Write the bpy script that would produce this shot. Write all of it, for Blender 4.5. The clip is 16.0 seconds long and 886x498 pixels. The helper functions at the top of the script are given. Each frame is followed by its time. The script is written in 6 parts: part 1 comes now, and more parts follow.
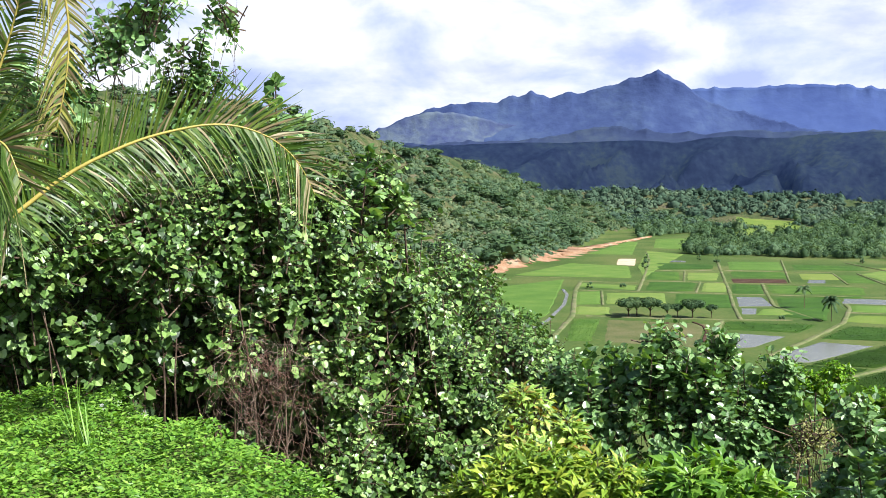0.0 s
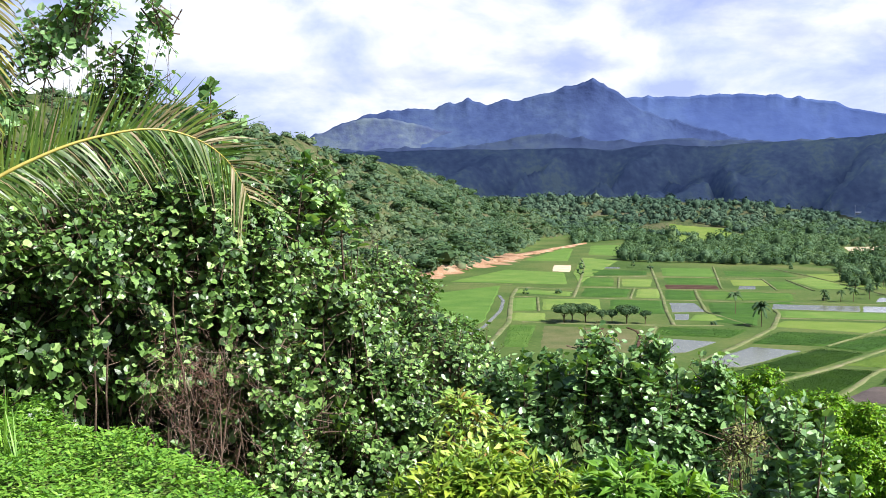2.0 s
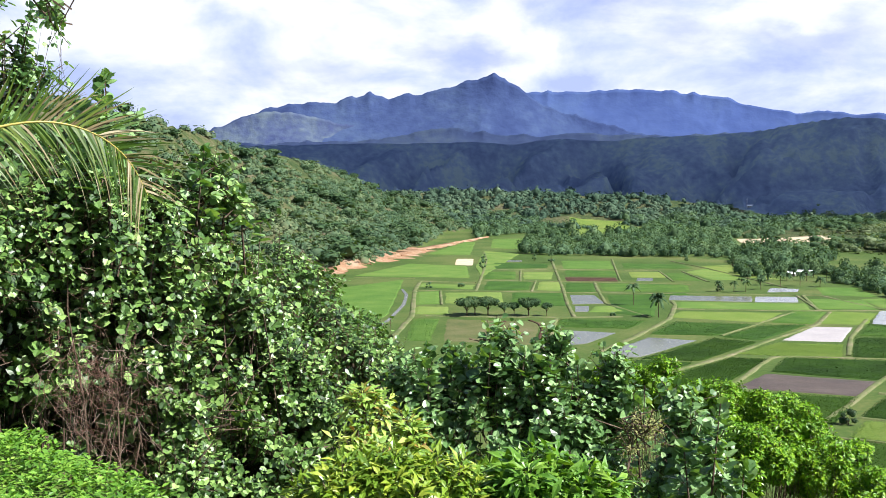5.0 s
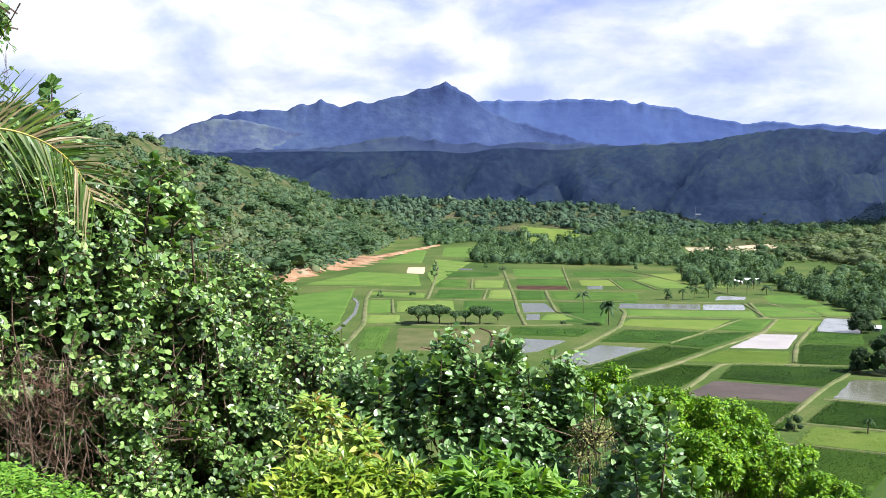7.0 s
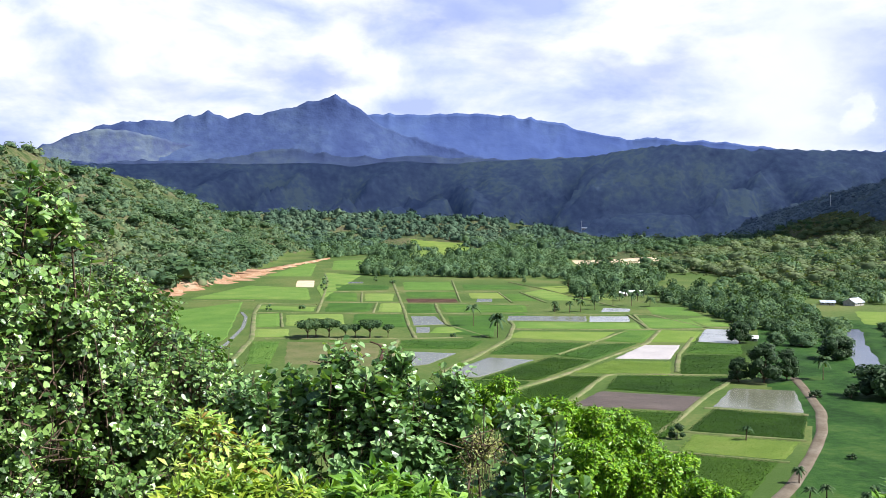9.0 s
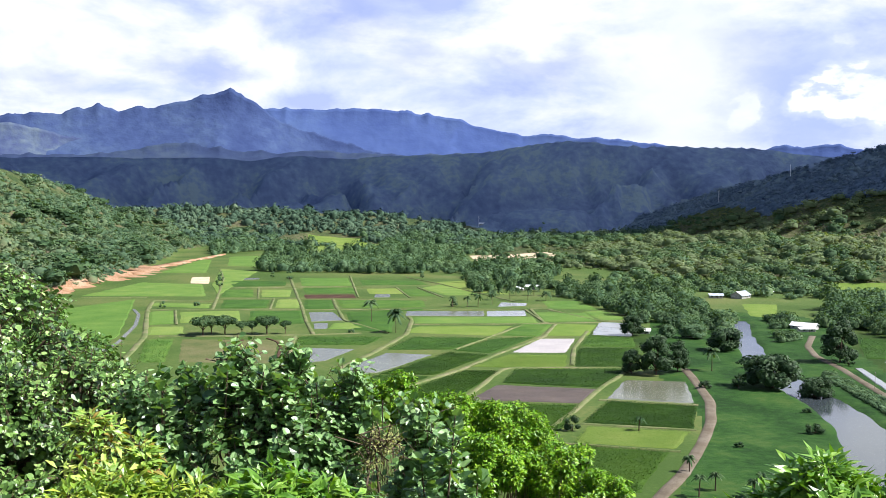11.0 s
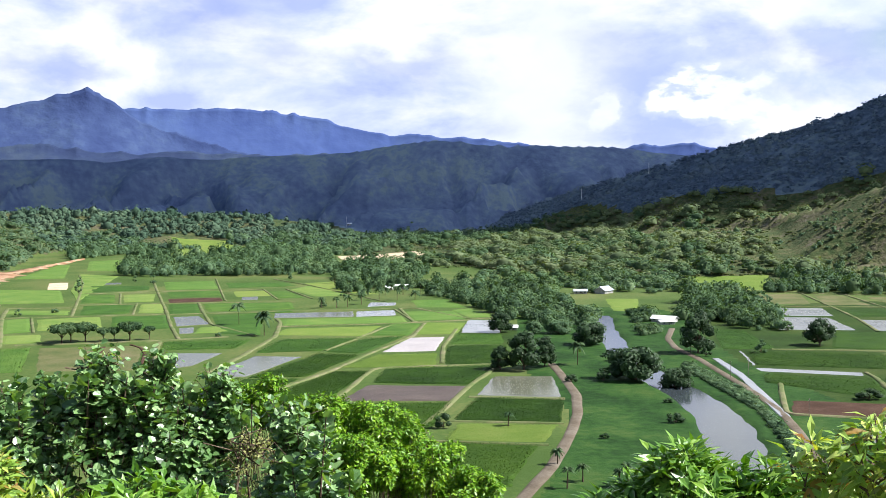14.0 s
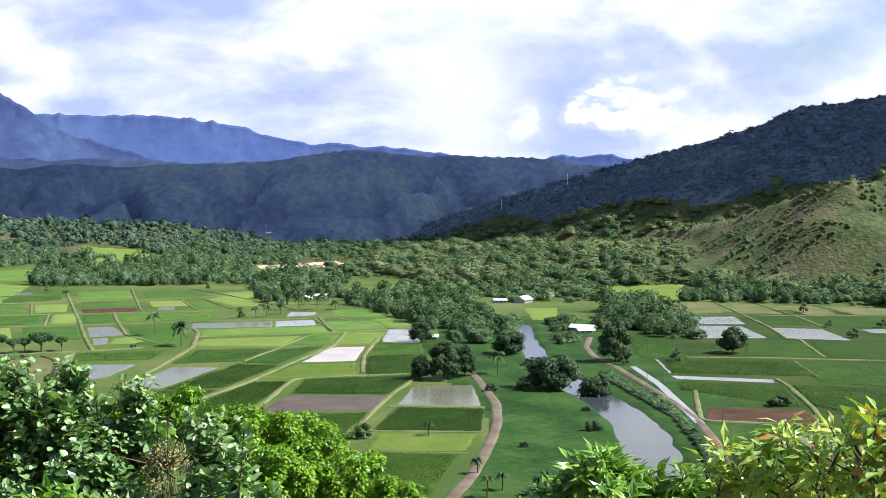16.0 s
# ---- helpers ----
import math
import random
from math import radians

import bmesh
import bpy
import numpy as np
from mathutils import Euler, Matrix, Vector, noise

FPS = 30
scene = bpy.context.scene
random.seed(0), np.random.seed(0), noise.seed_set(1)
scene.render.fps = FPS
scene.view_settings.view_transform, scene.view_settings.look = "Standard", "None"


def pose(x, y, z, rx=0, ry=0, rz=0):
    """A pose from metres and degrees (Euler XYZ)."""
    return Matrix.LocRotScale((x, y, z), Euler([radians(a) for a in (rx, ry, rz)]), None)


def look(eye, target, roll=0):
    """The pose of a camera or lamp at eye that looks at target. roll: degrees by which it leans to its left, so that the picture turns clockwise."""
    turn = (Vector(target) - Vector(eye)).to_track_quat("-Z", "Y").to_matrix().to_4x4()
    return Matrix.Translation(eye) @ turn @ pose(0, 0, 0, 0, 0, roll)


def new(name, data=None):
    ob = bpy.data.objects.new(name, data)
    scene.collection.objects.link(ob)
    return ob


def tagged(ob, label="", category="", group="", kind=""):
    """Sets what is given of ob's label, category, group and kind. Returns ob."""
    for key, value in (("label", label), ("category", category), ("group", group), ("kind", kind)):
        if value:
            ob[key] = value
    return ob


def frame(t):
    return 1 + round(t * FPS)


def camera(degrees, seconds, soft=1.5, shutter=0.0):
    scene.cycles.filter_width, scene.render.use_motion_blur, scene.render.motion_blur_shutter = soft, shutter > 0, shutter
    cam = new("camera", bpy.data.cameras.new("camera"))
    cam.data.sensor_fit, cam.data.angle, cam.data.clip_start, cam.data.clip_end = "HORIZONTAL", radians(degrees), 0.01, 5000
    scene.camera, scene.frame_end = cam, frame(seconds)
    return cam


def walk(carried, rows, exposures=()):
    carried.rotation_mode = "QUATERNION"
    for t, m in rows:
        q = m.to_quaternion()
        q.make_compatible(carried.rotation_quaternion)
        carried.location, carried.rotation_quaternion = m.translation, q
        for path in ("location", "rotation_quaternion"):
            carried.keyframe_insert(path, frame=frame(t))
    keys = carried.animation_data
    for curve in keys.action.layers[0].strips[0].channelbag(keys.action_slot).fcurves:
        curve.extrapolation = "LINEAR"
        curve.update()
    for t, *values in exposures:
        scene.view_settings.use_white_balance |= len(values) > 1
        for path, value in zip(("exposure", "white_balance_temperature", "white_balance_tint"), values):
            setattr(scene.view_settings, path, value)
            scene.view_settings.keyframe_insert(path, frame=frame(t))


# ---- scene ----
EXPO = [(0.0, 1.18, 6230, 10), (16.0, 1.18, 6230, 10)]
cam = camera(44.93, 16.0, soft=0.35)
EYE_Z = 90.0
# seconds, yaw, pitch, roll of the camera held at the rail of the lookout
PATH = [
    (0.0, 0.00, -3.60, 0.33),
    (0.5, -0.79, -3.66, 0.18),
    (1.0, -1.94, -3.58, 0.22),
    (1.5, -2.51, -3.39, 0.12),
    (2.0, -3.37, -3.27, 0.09),
    (2.5, -4.46, -3.45, 0.09),
    (3.0, -5.68, -3.53, 0.05),
    (3.5, -6.51, -3.62, 0.24),
    (4.0, -7.26, -3.64, 0.23),
    (6.5, -10.57, -3.38, 0.05),
    (7.0, -11.16, -3.15, -0.04),
    (7.5, -11.07, -2.81, -0.24),
    (8.0, -12.57, -2.54, -0.32),
    (8.5, -15.42, -2.43, -0.23),
    (9.0, -17.03, -2.43, -0.29),
    (11.5, -24.07, -2.65, -0.32),
    (12.0, -25.73, -2.64, -0.24),
    (12.5, -27.17, -2.73, -0.15),
    (13.0, -27.95, -2.81, -0.04),
    (13.5, -28.40, -2.82, 0.09),
    (14.0, -29.54, -2.64, 0.21),
    (14.5, -30.12, -2.39, 0.03),
    (15.0, -31.35, -2.18, -0.05),
    (15.5, -32.85, -2.13, -0.03),
    (16.0, -33.78, -2.14, -0.06),
]
walk(cam, [(t, pose(0, 0, EYE_Z, 90 + p, r, y)) for t, y, p, r in PATH], EXPO)

# ---------------------------------------------------------------- light
SUN_BEARING, SUN_HEIGHT = 122.0, 46.0
world = bpy.data.worlds.new("sky_world")
scene.world = world
world.use_nodes = True
wt = world.node_tree
wt.nodes.clear()


def wnode(kind, **kw):
    n = wt.nodes.new(kind)
    for k, v in kw.items():
        n.inputs[k].default_value = v
    return n


def wlink(a, b):
    wt.links.new(a, b)


def wmath(op, a, b=0.0):
    n = wt.nodes.new("ShaderNodeMath")
    n.operation = op
    for i, v in enumerate((a, b)):
        if isinstance(v, (int, float)):
            n.inputs[i].default_value = v
        else:
            wlink(v, n.inputs[i])
    return n.outputs[0]


def wramp(value, stops):
    n = wt.nodes.new("ShaderNodeValToRGB")
    e = n.color_ramp.elements
    while len(e) < len(stops):
        e.new(0.5)
    for el, (p, c) in zip(e, stops):
        el.position, el.color = p, (*c, 1)
    wlink(value, n.inputs[0])
    return n.outputs[0]


sky = wt.nodes.new("ShaderNodeTexSky")
sky.sky_type = 'NISHITA'
sky.sun_disc = False
sky.sun_elevation, sky.sun_rotation = radians(SUN_HEIGHT), radians(SUN_BEARING)
sky_dim = wt.nodes.new("ShaderNodeVectorMath")
sky_dim.operation = 'SCALE'
sky_dim.inputs[3].default_value = 0.06
wlink(sky.outputs[0], sky_dim.inputs[0])
coord = wt.nodes.new("ShaderNodeTexCoord")
sep = wt.nodes.new("ShaderNodeSeparateXYZ")
wlink(coord.outputs["Generated"], sep.inputs[0])
# clouds: layered noise over the direction, flattened towards the horizon
flat = wt.nodes.new("ShaderNodeMapping")
flat.inputs["Scale"].default_value = (1.0, 1.0, 2.0)
flat.inputs["Location"].default_value = (0.33, 0.1, 0.0)
wlink(coord.outputs["Generated"], flat.inputs[0])
cover = wnode("ShaderNodeTexNoise", Scale=2.6, Detail=9.0, Roughness=0.52)
wlink(flat.outputs[0], cover.inputs["Vector"])
shade = wnode("ShaderNodeTexNoise", Scale=6.0, Detail=11.0, Roughness=0.55, Distortion=0.25)
wlink(flat.outputs[0], shade.inputs["Vector"])
# more cloud low over the mountains, more blue overhead
low = wmath('MULTIPLY', wmath('SUBTRACT', 0.42, sep.outputs[2]), 0.9)
mask = wramp(wmath('ADD', cover.outputs[0], low), [(0.50, (0, 0, 0)), (0.66, (1, 1, 1))])
tone = wramp(shade.outputs[0], [(0.38, (0.245, 0.285, 0.44)), (0.455, (0.335, 0.37, 0.485)), (0.51, (0.42, 0.435, 0.50)), (0.575, (0.52, 0.525, 0.54))])


def cloud_belly(bearing, height, wide, tall, depth):
    """The shaded underside of one cloud, soft-edged and frayed."""
    b, e = radians(bearing), radians(height)
    sub = wt.nodes.new("ShaderNodeVectorMath")
    sub.operation = 'SUBTRACT'
    wlink(frayed.outputs[0], sub.inputs[0])
    sub.inputs[1].default_value = (math.sin(b) * math.cos(e), math.cos(b) * math.cos(e), math.sin(e))
    mul = wt.nodes.new("ShaderNodeVectorMath")
    mul.operation = 'MULTIPLY'
    wlink(sub.outputs[0], mul.inputs[0])
    mul.inputs[1].default_value = (1 / radians(wide), 1 / radians(wide), 1 / radians(tall))
    ln = wt.nodes.new("ShaderNodeVectorMath")
    ln.operation = 'LENGTH'
    wlink(mul.outputs[0], ln.inputs[0])
    return wramp(ln.outputs[1], [(0.25, (depth,) * 3), (0.6, (depth * 0.45,) * 3), (1.0, (0, 0, 0))])


fray_n = wnode("ShaderNodeTexNoise", Scale=11.0, Detail=8.0, Roughness=0.6)
wlink(flat.outputs[0], fray_n.inputs["Vector"])
fray_c = wt.nodes.new("ShaderNodeVectorMath")
fray_c.operation = 'MULTIPLY_ADD'
wlink(fray_n.outputs[1], fray_c.inputs[0])
fray_c.inputs[1].default_value = (0.11, 0.11, 0.07)
fray_c.inputs[2].default_value = (-0.055, -0.055, -0.035)
frayed = wt.nodes.new("ShaderNodeVectorMath")
frayed.operation = 'ADD'
wlink(coord.outputs["Generated"], frayed.inputs[0])
wlink(fray_c.outputs[0], frayed.inputs[1])
# bright shower curtain and the broken cumulus beside it
curtain = cloud_belly(35.0, 6.0, 5.5, 9.0, 0.9)
puff_n = wnode("ShaderNodeTexNoise", Scale=13.0, Detail=7.0, Roughness=0.5, Distortion=0.15)
wlink(flat.outputs[0], puff_n.inputs["Vector"])
puff = wramp(puff_n.outputs[0], [(0.44, (0.24, 0.285, 0.44)), (0.515, (0.33, 0.365, 0.48)), (0.545, (0.52, 0.525, 0.54)), (0.60, (0.58, 0.58, 0.58))])
puff_at = cloud_belly(42.5, 5.0, 7.0, 3.6, 1.0)
torn = wramp(puff_n.outputs[0], [(0.40, (1.0, 1.0, 1.0)), (0.54, (0.88, 0.88, 0.88)), (0.64, (0.45, 0.45, 0.45))])
for where, paint in ((curtain, None), (puff_at, puff)):
    lay = wt.nodes.new("ShaderNodeMix")
    lay.data_type = 'RGBA'
    wlink(where, lay.inputs[0])
    wlink(tone, lay.inputs[6])
    if paint:
        wlink(paint, lay.inputs[7])
    else:
        lay.inputs[7].default_value = (0.455, 0.465, 0.505, 1)
    tone = lay.outputs[2]
belly = 0.0
for spot in [(16.5, 10.0, 6.0, 2.6, 1.0), (10.5, 6.8, 4.0, 1.3, 0.8), (22.0, 7.4, 4.0, 1.5, 0.6), (27.0, 7.2, 5.0, 1.6, 0.7), (50.0, 7.8, 8.0, 1.6, 0.8), (1.0, 5.6, 7.0, 1.2, 0.4)]:
    belly = wmath('MAXIMUM', cloud_belly(*spot), belly)
dusk = wt.nodes.new("ShaderNodeMix")
dusk.data_type = 'RGBA'
wlink(wmath('MULTIPLY', belly, torn), dusk.inputs[0])
wlink(tone, dusk.inputs[6])
dusk.inputs[7].default_value = (0.215, 0.255, 0.42, 1)
tone = dusk.outputs[2]
mix = wt.nodes.new("ShaderNodeMix")
mix.data_type = 'RGBA'
wlink(mask, mix.inputs[0])
wlink(sky_dim.outputs[0], mix.inputs[6])
wlink(tone, mix.inputs[7])
bg = wt.nodes.new("ShaderNodeBackground")
wlink(mix.outputs[2], bg.inputs[0])
bg.inputs[1].default_value = 1.0
wout = wt.nodes.new("ShaderNodeOutputWorld")
wlink(bg.outputs[0], wout.inputs[0])

sun_data = bpy.data.lights.new("sun", 'SUN')
sun_data.energy, sun_data.angle, sun_data.color = 5.0, radians(0.5), (1.0, 0.96, 0.90)
sun = new("sun", sun_data)
sb, sh = radians(SUN_BEARING), radians(SUN_HEIGHT)
SUN_WAY = Vector((math.sin(sb) * math.cos(sh), math.cos(sb) * math.cos(sh), math.sin(sh)))
sun.matrix_world = look(SUN_WAY * 300 + Vector((0, 0, 400)), (0, 0, 400))

# ---------------------------------------------------------------- materials


def material(name, stops, scale=1.0, rough=0.8, spec=0.3, bump=0.3, bump_scale=None, fine=8.0, island=0.0, through_light=0.0, glow_tint=(0.35, 0.6, 0.06), metal=0.0, second=0.35, each=0.0):
    """Colour from coarse and fine noise (and a random value a leaf or piece), with relief."""
    m = bpy.data.materials.new(name)
    m.use_nodes = True
    nt = m.node_tree
    p = nt.nodes["Principled BSDF"]
    p.inputs["Roughness"].default_value = rough
    p.inputs["Specular IOR Level"].default_value = spec
    p.inputs["Metallic"].default_value = metal
    geo = nt.nodes.new("ShaderNodeNewGeometry")
    pos = geo.outputs["Position"]
    n1 = nt.nodes.new("ShaderNodeTexNoise")
    n1.inputs["Scale"].default_value, n1.inputs["Detail"].default_value = scale, 5
    n2 = nt.nodes.new("ShaderNodeTexNoise")
    n2.inputs["Scale"].default_value, n2.inputs["Detail"].default_value = scale * fine, 4
    nt.links.new(pos, n1.inputs["Vector"])
    nt.links.new(pos, n2.inputs["Vector"])

    def mth(op, a, b):
        k = nt.nodes.new("ShaderNodeMath")
        k.operation = op
        for i, v in enumerate((a, b)):
            if isinstance(v, (int, float)):
                k.inputs[i].default_value = v
            else:
                nt.links.new(v, k.inputs[i])
        return k.outputs[0]
    f = mth('ADD', mth('MULTIPLY', n1.outputs[0], 1 - second), mth('MULTIPLY', n2.outputs[0], second))
    f = mth('ADD', mth('MULTIPLY', mth('SUBTRACT', f, 0.5), 2.2), 0.5)
    if island:
        own = nt.nodes.new("ShaderNodeObjectInfo")
        dice = mth('FRACT', mth('ADD', geo.outputs["Random Per Island"], own.outputs["Random"]), 0.0)
        f = mth('ADD', mth('MULTIPLY', f, 1 - island), mth('MULTIPLY', dice, island))
    if each:
        whole = nt.nodes.new("ShaderNodeObjectInfo")
        f = mth('ADD', f, mth('MULTIPLY', mth('SUBTRACT', whole.outputs["Random"], 0.5), each))
    r = nt.nodes.new("ShaderNodeValToRGB")
    e = r.color_ramp.elements
    while len(e) < len(stops):
        e.new(0.5)
    for el, (q, c) in zip(e, stops):
        el.position, el.color = q, (*c, 1)
    nt.links.new(f, r.inputs[0])
    nt.links.new(r.outputs[0], p.inputs["Base Color"])
    if bump:
        b = nt.nodes.new("ShaderNodeBump")
        b.inputs["Strength"].default_value = bump
        b.inputs["Distance"].default_value = 0.5 / (bump_scale or scale * fine)
        if bump_scale:
            n3 = nt.nodes.new("ShaderNodeTexNoise")
            n3.inputs["Scale"].default_value, n3.inputs["Detail"].default_value = bump_scale, 5
            nt.links.new(pos, n3.inputs["Vector"])
            nt.links.new(n3.outputs[0], b.inputs["Height"])
        else:
            nt.links.new(n2.outputs[0], b.inputs["Height"])
        nt.links.new(b.outputs[0], p.inputs["Normal"])
    if through_light:
        t = nt.nodes.new("ShaderNodeBsdfTranslucent")
        mx = nt.nodes.new("ShaderNodeMix")
        mx.data_type, mx.blend_type = 'RGBA', 'MULTIPLY'
        mx.inputs[0].default_value = 1.0
        nt.links.new(r.outputs[0], mx.inputs[6])
        mx.inputs[7].default_value = (*[min(1.0, c * 3.2) for c in glow_tint], 1)
        nt.links.new(mx.outputs[2], t.inputs[0])
        ms = nt.nodes.new("ShaderNodeMixShader")
        ms.inputs[0].default_value = through_light
        nt.links.new(p.outputs[0], ms.inputs[1])
        nt.links.new(t.outputs[0], ms.inputs[2])
        nt.links.new(ms.outputs[0], nt.nodes["Material Output"].inputs[0])
    return m


M = {}
M["ground"] = material("valley_grass", [(0.25, (0.036, 0.068, 0.011)), (0.5, (0.055, 0.090, 0.018)), (0.75, (0.094, 0.108, 0.032))], 0.012, 0.9, 0.15, 0.4, 1.2, 30)
M["slope"] = material("hill_soil_and_scrub", [(0.2, (0.024, 0.044, 0.015)), (0.42, (0.050, 0.068, 0.025)), (0.6, (0.078, 0.083, 0.036)), (0.75, (0.100, 0.090, 0.056)), (0.9, (0.122, 0.114, 0.086))], 0.014, 0.95, 0.1, 1.0, 0.22, 9, second=0.5)
M["meadow"] = material("river_meadow_grass", [(0.25, (0.008, 0.029, 0.004)), (0.45, (0.015, 0.047, 0.007)), (0.62, (0.023, 0.061, 0.010)), (0.8, (0.041, 0.075, 0.015))], 0.035, 0.9, 0.12, 0.5, 0.9, 7, second=0.4)
M["low_grass"] = material("lowland_grass", [(0.25, (0.012, 0.030, 0.003)), (0.5, (0.020, 0.044, 0.005)), (0.75, (0.036, 0.056, 0.010))], 0.02, 0.9, 0.12, 0.5, 1.2, 20)
M["taro_dark"] = material("taro_leaves_dark", [(0.1, (0.022, 0.058, 0.008)), (0.5, (0.038, 0.089, 0.012)), (0.9, (0.072, 0.130, 0.021))], 0.05, 0.85, 0.12, 0.7, 1.6, 20, island=0.25, each=0.5)
M["taro_deep"] = material("taro_leaves_deep_green", [(0.1, (0.010, 0.030, 0.002)), (0.5, (0.019, 0.049, 0.003)), (0.9, (0.037, 0.075, 0.006))], 0.05, 0.85, 0.12, 0.7, 1.6, 20, island=0.25, each=0.4)
M["taro"] = material("taro_leaves", [(0.1, (0.048, 0.110, 0.016)), (0.5, (0.084, 0.150, 0.027)), (0.9, (0.142, 0.190, 0.044))], 0.04, 0.85, 0.12, 0.6, 1.4, 20, island=0.25, each=0.6)
M["taro_young"] = material("taro_leaves_young", [(0.1, (0.066, 0.122, 0.016)), (0.5, (0.104, 0.158, 0.026)), (0.9, (0.150, 0.186, 0.044))], 0.05, 0.85, 0.12, 0.6, 1.4, 20, island=0.25, each=0.5)
M["fallow"] = material("fallow_grass", [(0.2, (0.056, 0.078, 0.022)), (0.5, (0.092, 0.098, 0.036)), (0.8, (0.130, 0.114, 0.058))], 0.05, 0.9, 0.15, 0.5, 1.0, 14)
M["bund"] = material("dry_bund_grass", [(0.2, (0.070, 0.100, 0.033)), (0.5, (0.112, 0.128, 0.052)), (0.8, (0.165, 0.150, 0.088))], 0.08, 0.95, 0.1, 0.5, 1.5, 12)
M["road"] = material("dirt_road", [(0.2, (0.088, 0.070, 0.051)), (0.5, (0.118, 0.096, 0.071)), (0.8, (0.147, 0.125, 0.099))], 0.1, 0.95, 0.1, 0.4, 1.5, 10)
M["mud"] = material("wet_mud", [(0.2, (0.046, 0.033, 0.027)), (0.5, (0.065, 0.047, 0.038)), (0.8, (0.089, 0.067, 0.053))], 0.06, 0.6, 0.3, 0.3, 1.2, 10)
M["redsoil"] = material("red_soil", [(0.2, (0.039, 0.022, 0.014)), (0.5, (0.055, 0.030, 0.020)), (0.8, (0.076, 0.046, 0.032))], 0.08, 0.95, 0.1, 0.5, 1.0, 10)
M["clay"] = material("eroded_clay", [(0.2, (0.180, 0.095, 0.053)), (0.5, (0.263, 0.158, 0.095)), (0.8, (0.341, 0.242, 0.164))], 0.05, 0.95, 0.1, 0.7, 0.4, 10)
M["sand"] = material("pale_sand", [(0.2, (0.36, 0.27, 0.18)), (0.5, (0.46, 0.36, 0.25)), (0.8, (0.54, 0.45, 0.33))], 0.1, 0.95, 0.1, 0.3, 1.0, 10)


def water_material(name, tint, rough):
    m = material(name, [(0.2, [c * 0.8 for c in tint]), (0.8, tint)], 0.05, rough, 0.6, 0.04, 1.2, 10)
    m.node_tree.nodes["Principled BSDF"].inputs["IOR"].default_value = 1.33
    return m


# right-hand ponds and ditches: bright sky reflection lightened into the base colour
M["pond"] = water_material("pond_water_sky_tint", (0.27, 0.28, 0.29), 0.2)
M["silt"] = water_material("silty_paddy_water", (0.125, 0.130, 0.092), 0.2)
M["silt"].node_tree.nodes["Principled BSDF"].inputs["Specular IOR Level"].default_value = 0.3
M["pale_silt"] = water_material("pale_muddy_water", (0.40, 0.355, 0.33), 0.25)
M["river"] = water_material("river_water", (0.042, 0.052, 0.058), 0.07)
M["wood_far"] = material("hill_forest", [(0.12, (0.040, 0.082, 0.050)), (0.4, (0.078, 0.132, 0.074)), (0.6, (0.118, 0.168, 0.088)), (0.8, (0.178, 0.206, 0.108)), (0.95, (0.240, 0.222, 0.150))], 0.010, 0.85, 0.08, 0.0, None, 12, island=0.2, through_light=0.3, second=0.45)
M["wood_valley"] = material("valley_wood", [(0.1, (0.042, 0.090, 0.048)), (0.5, (0.094, 0.166, 0.084)), (0.9, (0.172, 0.240, 0.116))], 0.02, 0.75, 0.18, 0.0, None, 20, island=0.5, through_light=0.3)
M["wood_dark"] = material("dark_valley_wood", [(0.1, (0.024, 0.056, 0.026)), (0.5, (0.054, 0.104, 0.044)), (0.9, (0.108, 0.162, 0.066))], 0.02, 0.75, 0.18, 0.0, None, 20, island=0.5, through_light=0.28)
M["wood_light"] = material("light_spreading_wood", [(0.1, (0.070, 0.112, 0.052)), (0.5, (0.128, 0.174, 0.084)), (0.9, (0.205, 0.236, 0.128))], 0.015, 0.8, 0.12, 0.0, None, 20, island=0.35, through_light=0.32)

M["scrub"] = material("hill_scrub", [(0.1, (0.046, 0.078, 0.028)), (0.4, (0.088, 0.118, 0.042)), (0.7, (0.134, 0.146, 0.060)), (1.0, (0.180, 0.164, 0.096))], 0.012, 0.9, 0.08, 0.0, None, 16, island=0.3, through_light=0.3)
# blue haze painted into the ridge's base colour, lightened to offset the cloud shade
M["ridge_haze_tint"] = material("haze_blue_ridge_ground", [(0.2, (0.082, 0.114, 0.204)), (0.42, (0.106, 0.147, 0.240)), (0.58, (0.130, 0.178, 0.256)), (0.75, (0.170, 0.224, 0.254))], 0.008, 1.0, 0.03, 0.5, 0.08, 7, second=0.45)
M["dark_crown"] = material("dark_tree_leaves", [(0.1, (0.012, 0.035, 0.012)), (0.6, (0.028, 0.06, 0.02)), (0.95, (0.05, 0.09, 0.03))], 0.2, 0.6, 0.25, 0.0, None, 10, island=0.6, through_light=0.15)
M["bark"] = material("red_brown_bark", [(0.2, (0.046, 0.030, 0.021)), (0.5, (0.088, 0.060, 0.042)), (0.8, (0.150, 0.112, 0.082))], 6.0, 0.9, 0.15, 0.6, 40, 8)
M["dead_twig"] = material("dead_vine_twigs", [(0.2, (0.070, 0.034, 0.022)), (0.5, (0.140, 0.082, 0.058)), (0.8, (0.260, 0.200, 0.160))], 4.0, 0.9, 0.15, 0.2, 30, 6, island=0.6)
M["hau_leaf"] = material("glossy_heart_leaves", [(0.05, (0.016, 0.040, 0.010)), (0.35, (0.054, 0.118, 0.024)), (0.7, (0.148, 0.268, 0.058)), (0.94, (0.320, 0.460, 0.145)), (0.98, (0.560, 0.470, 0.060)), (1.0, (0.400, 0.160, 0.040))], 0.5, 0.42, 0.6, 0.12, 30, 8, island=0.85, through_light=0.15)
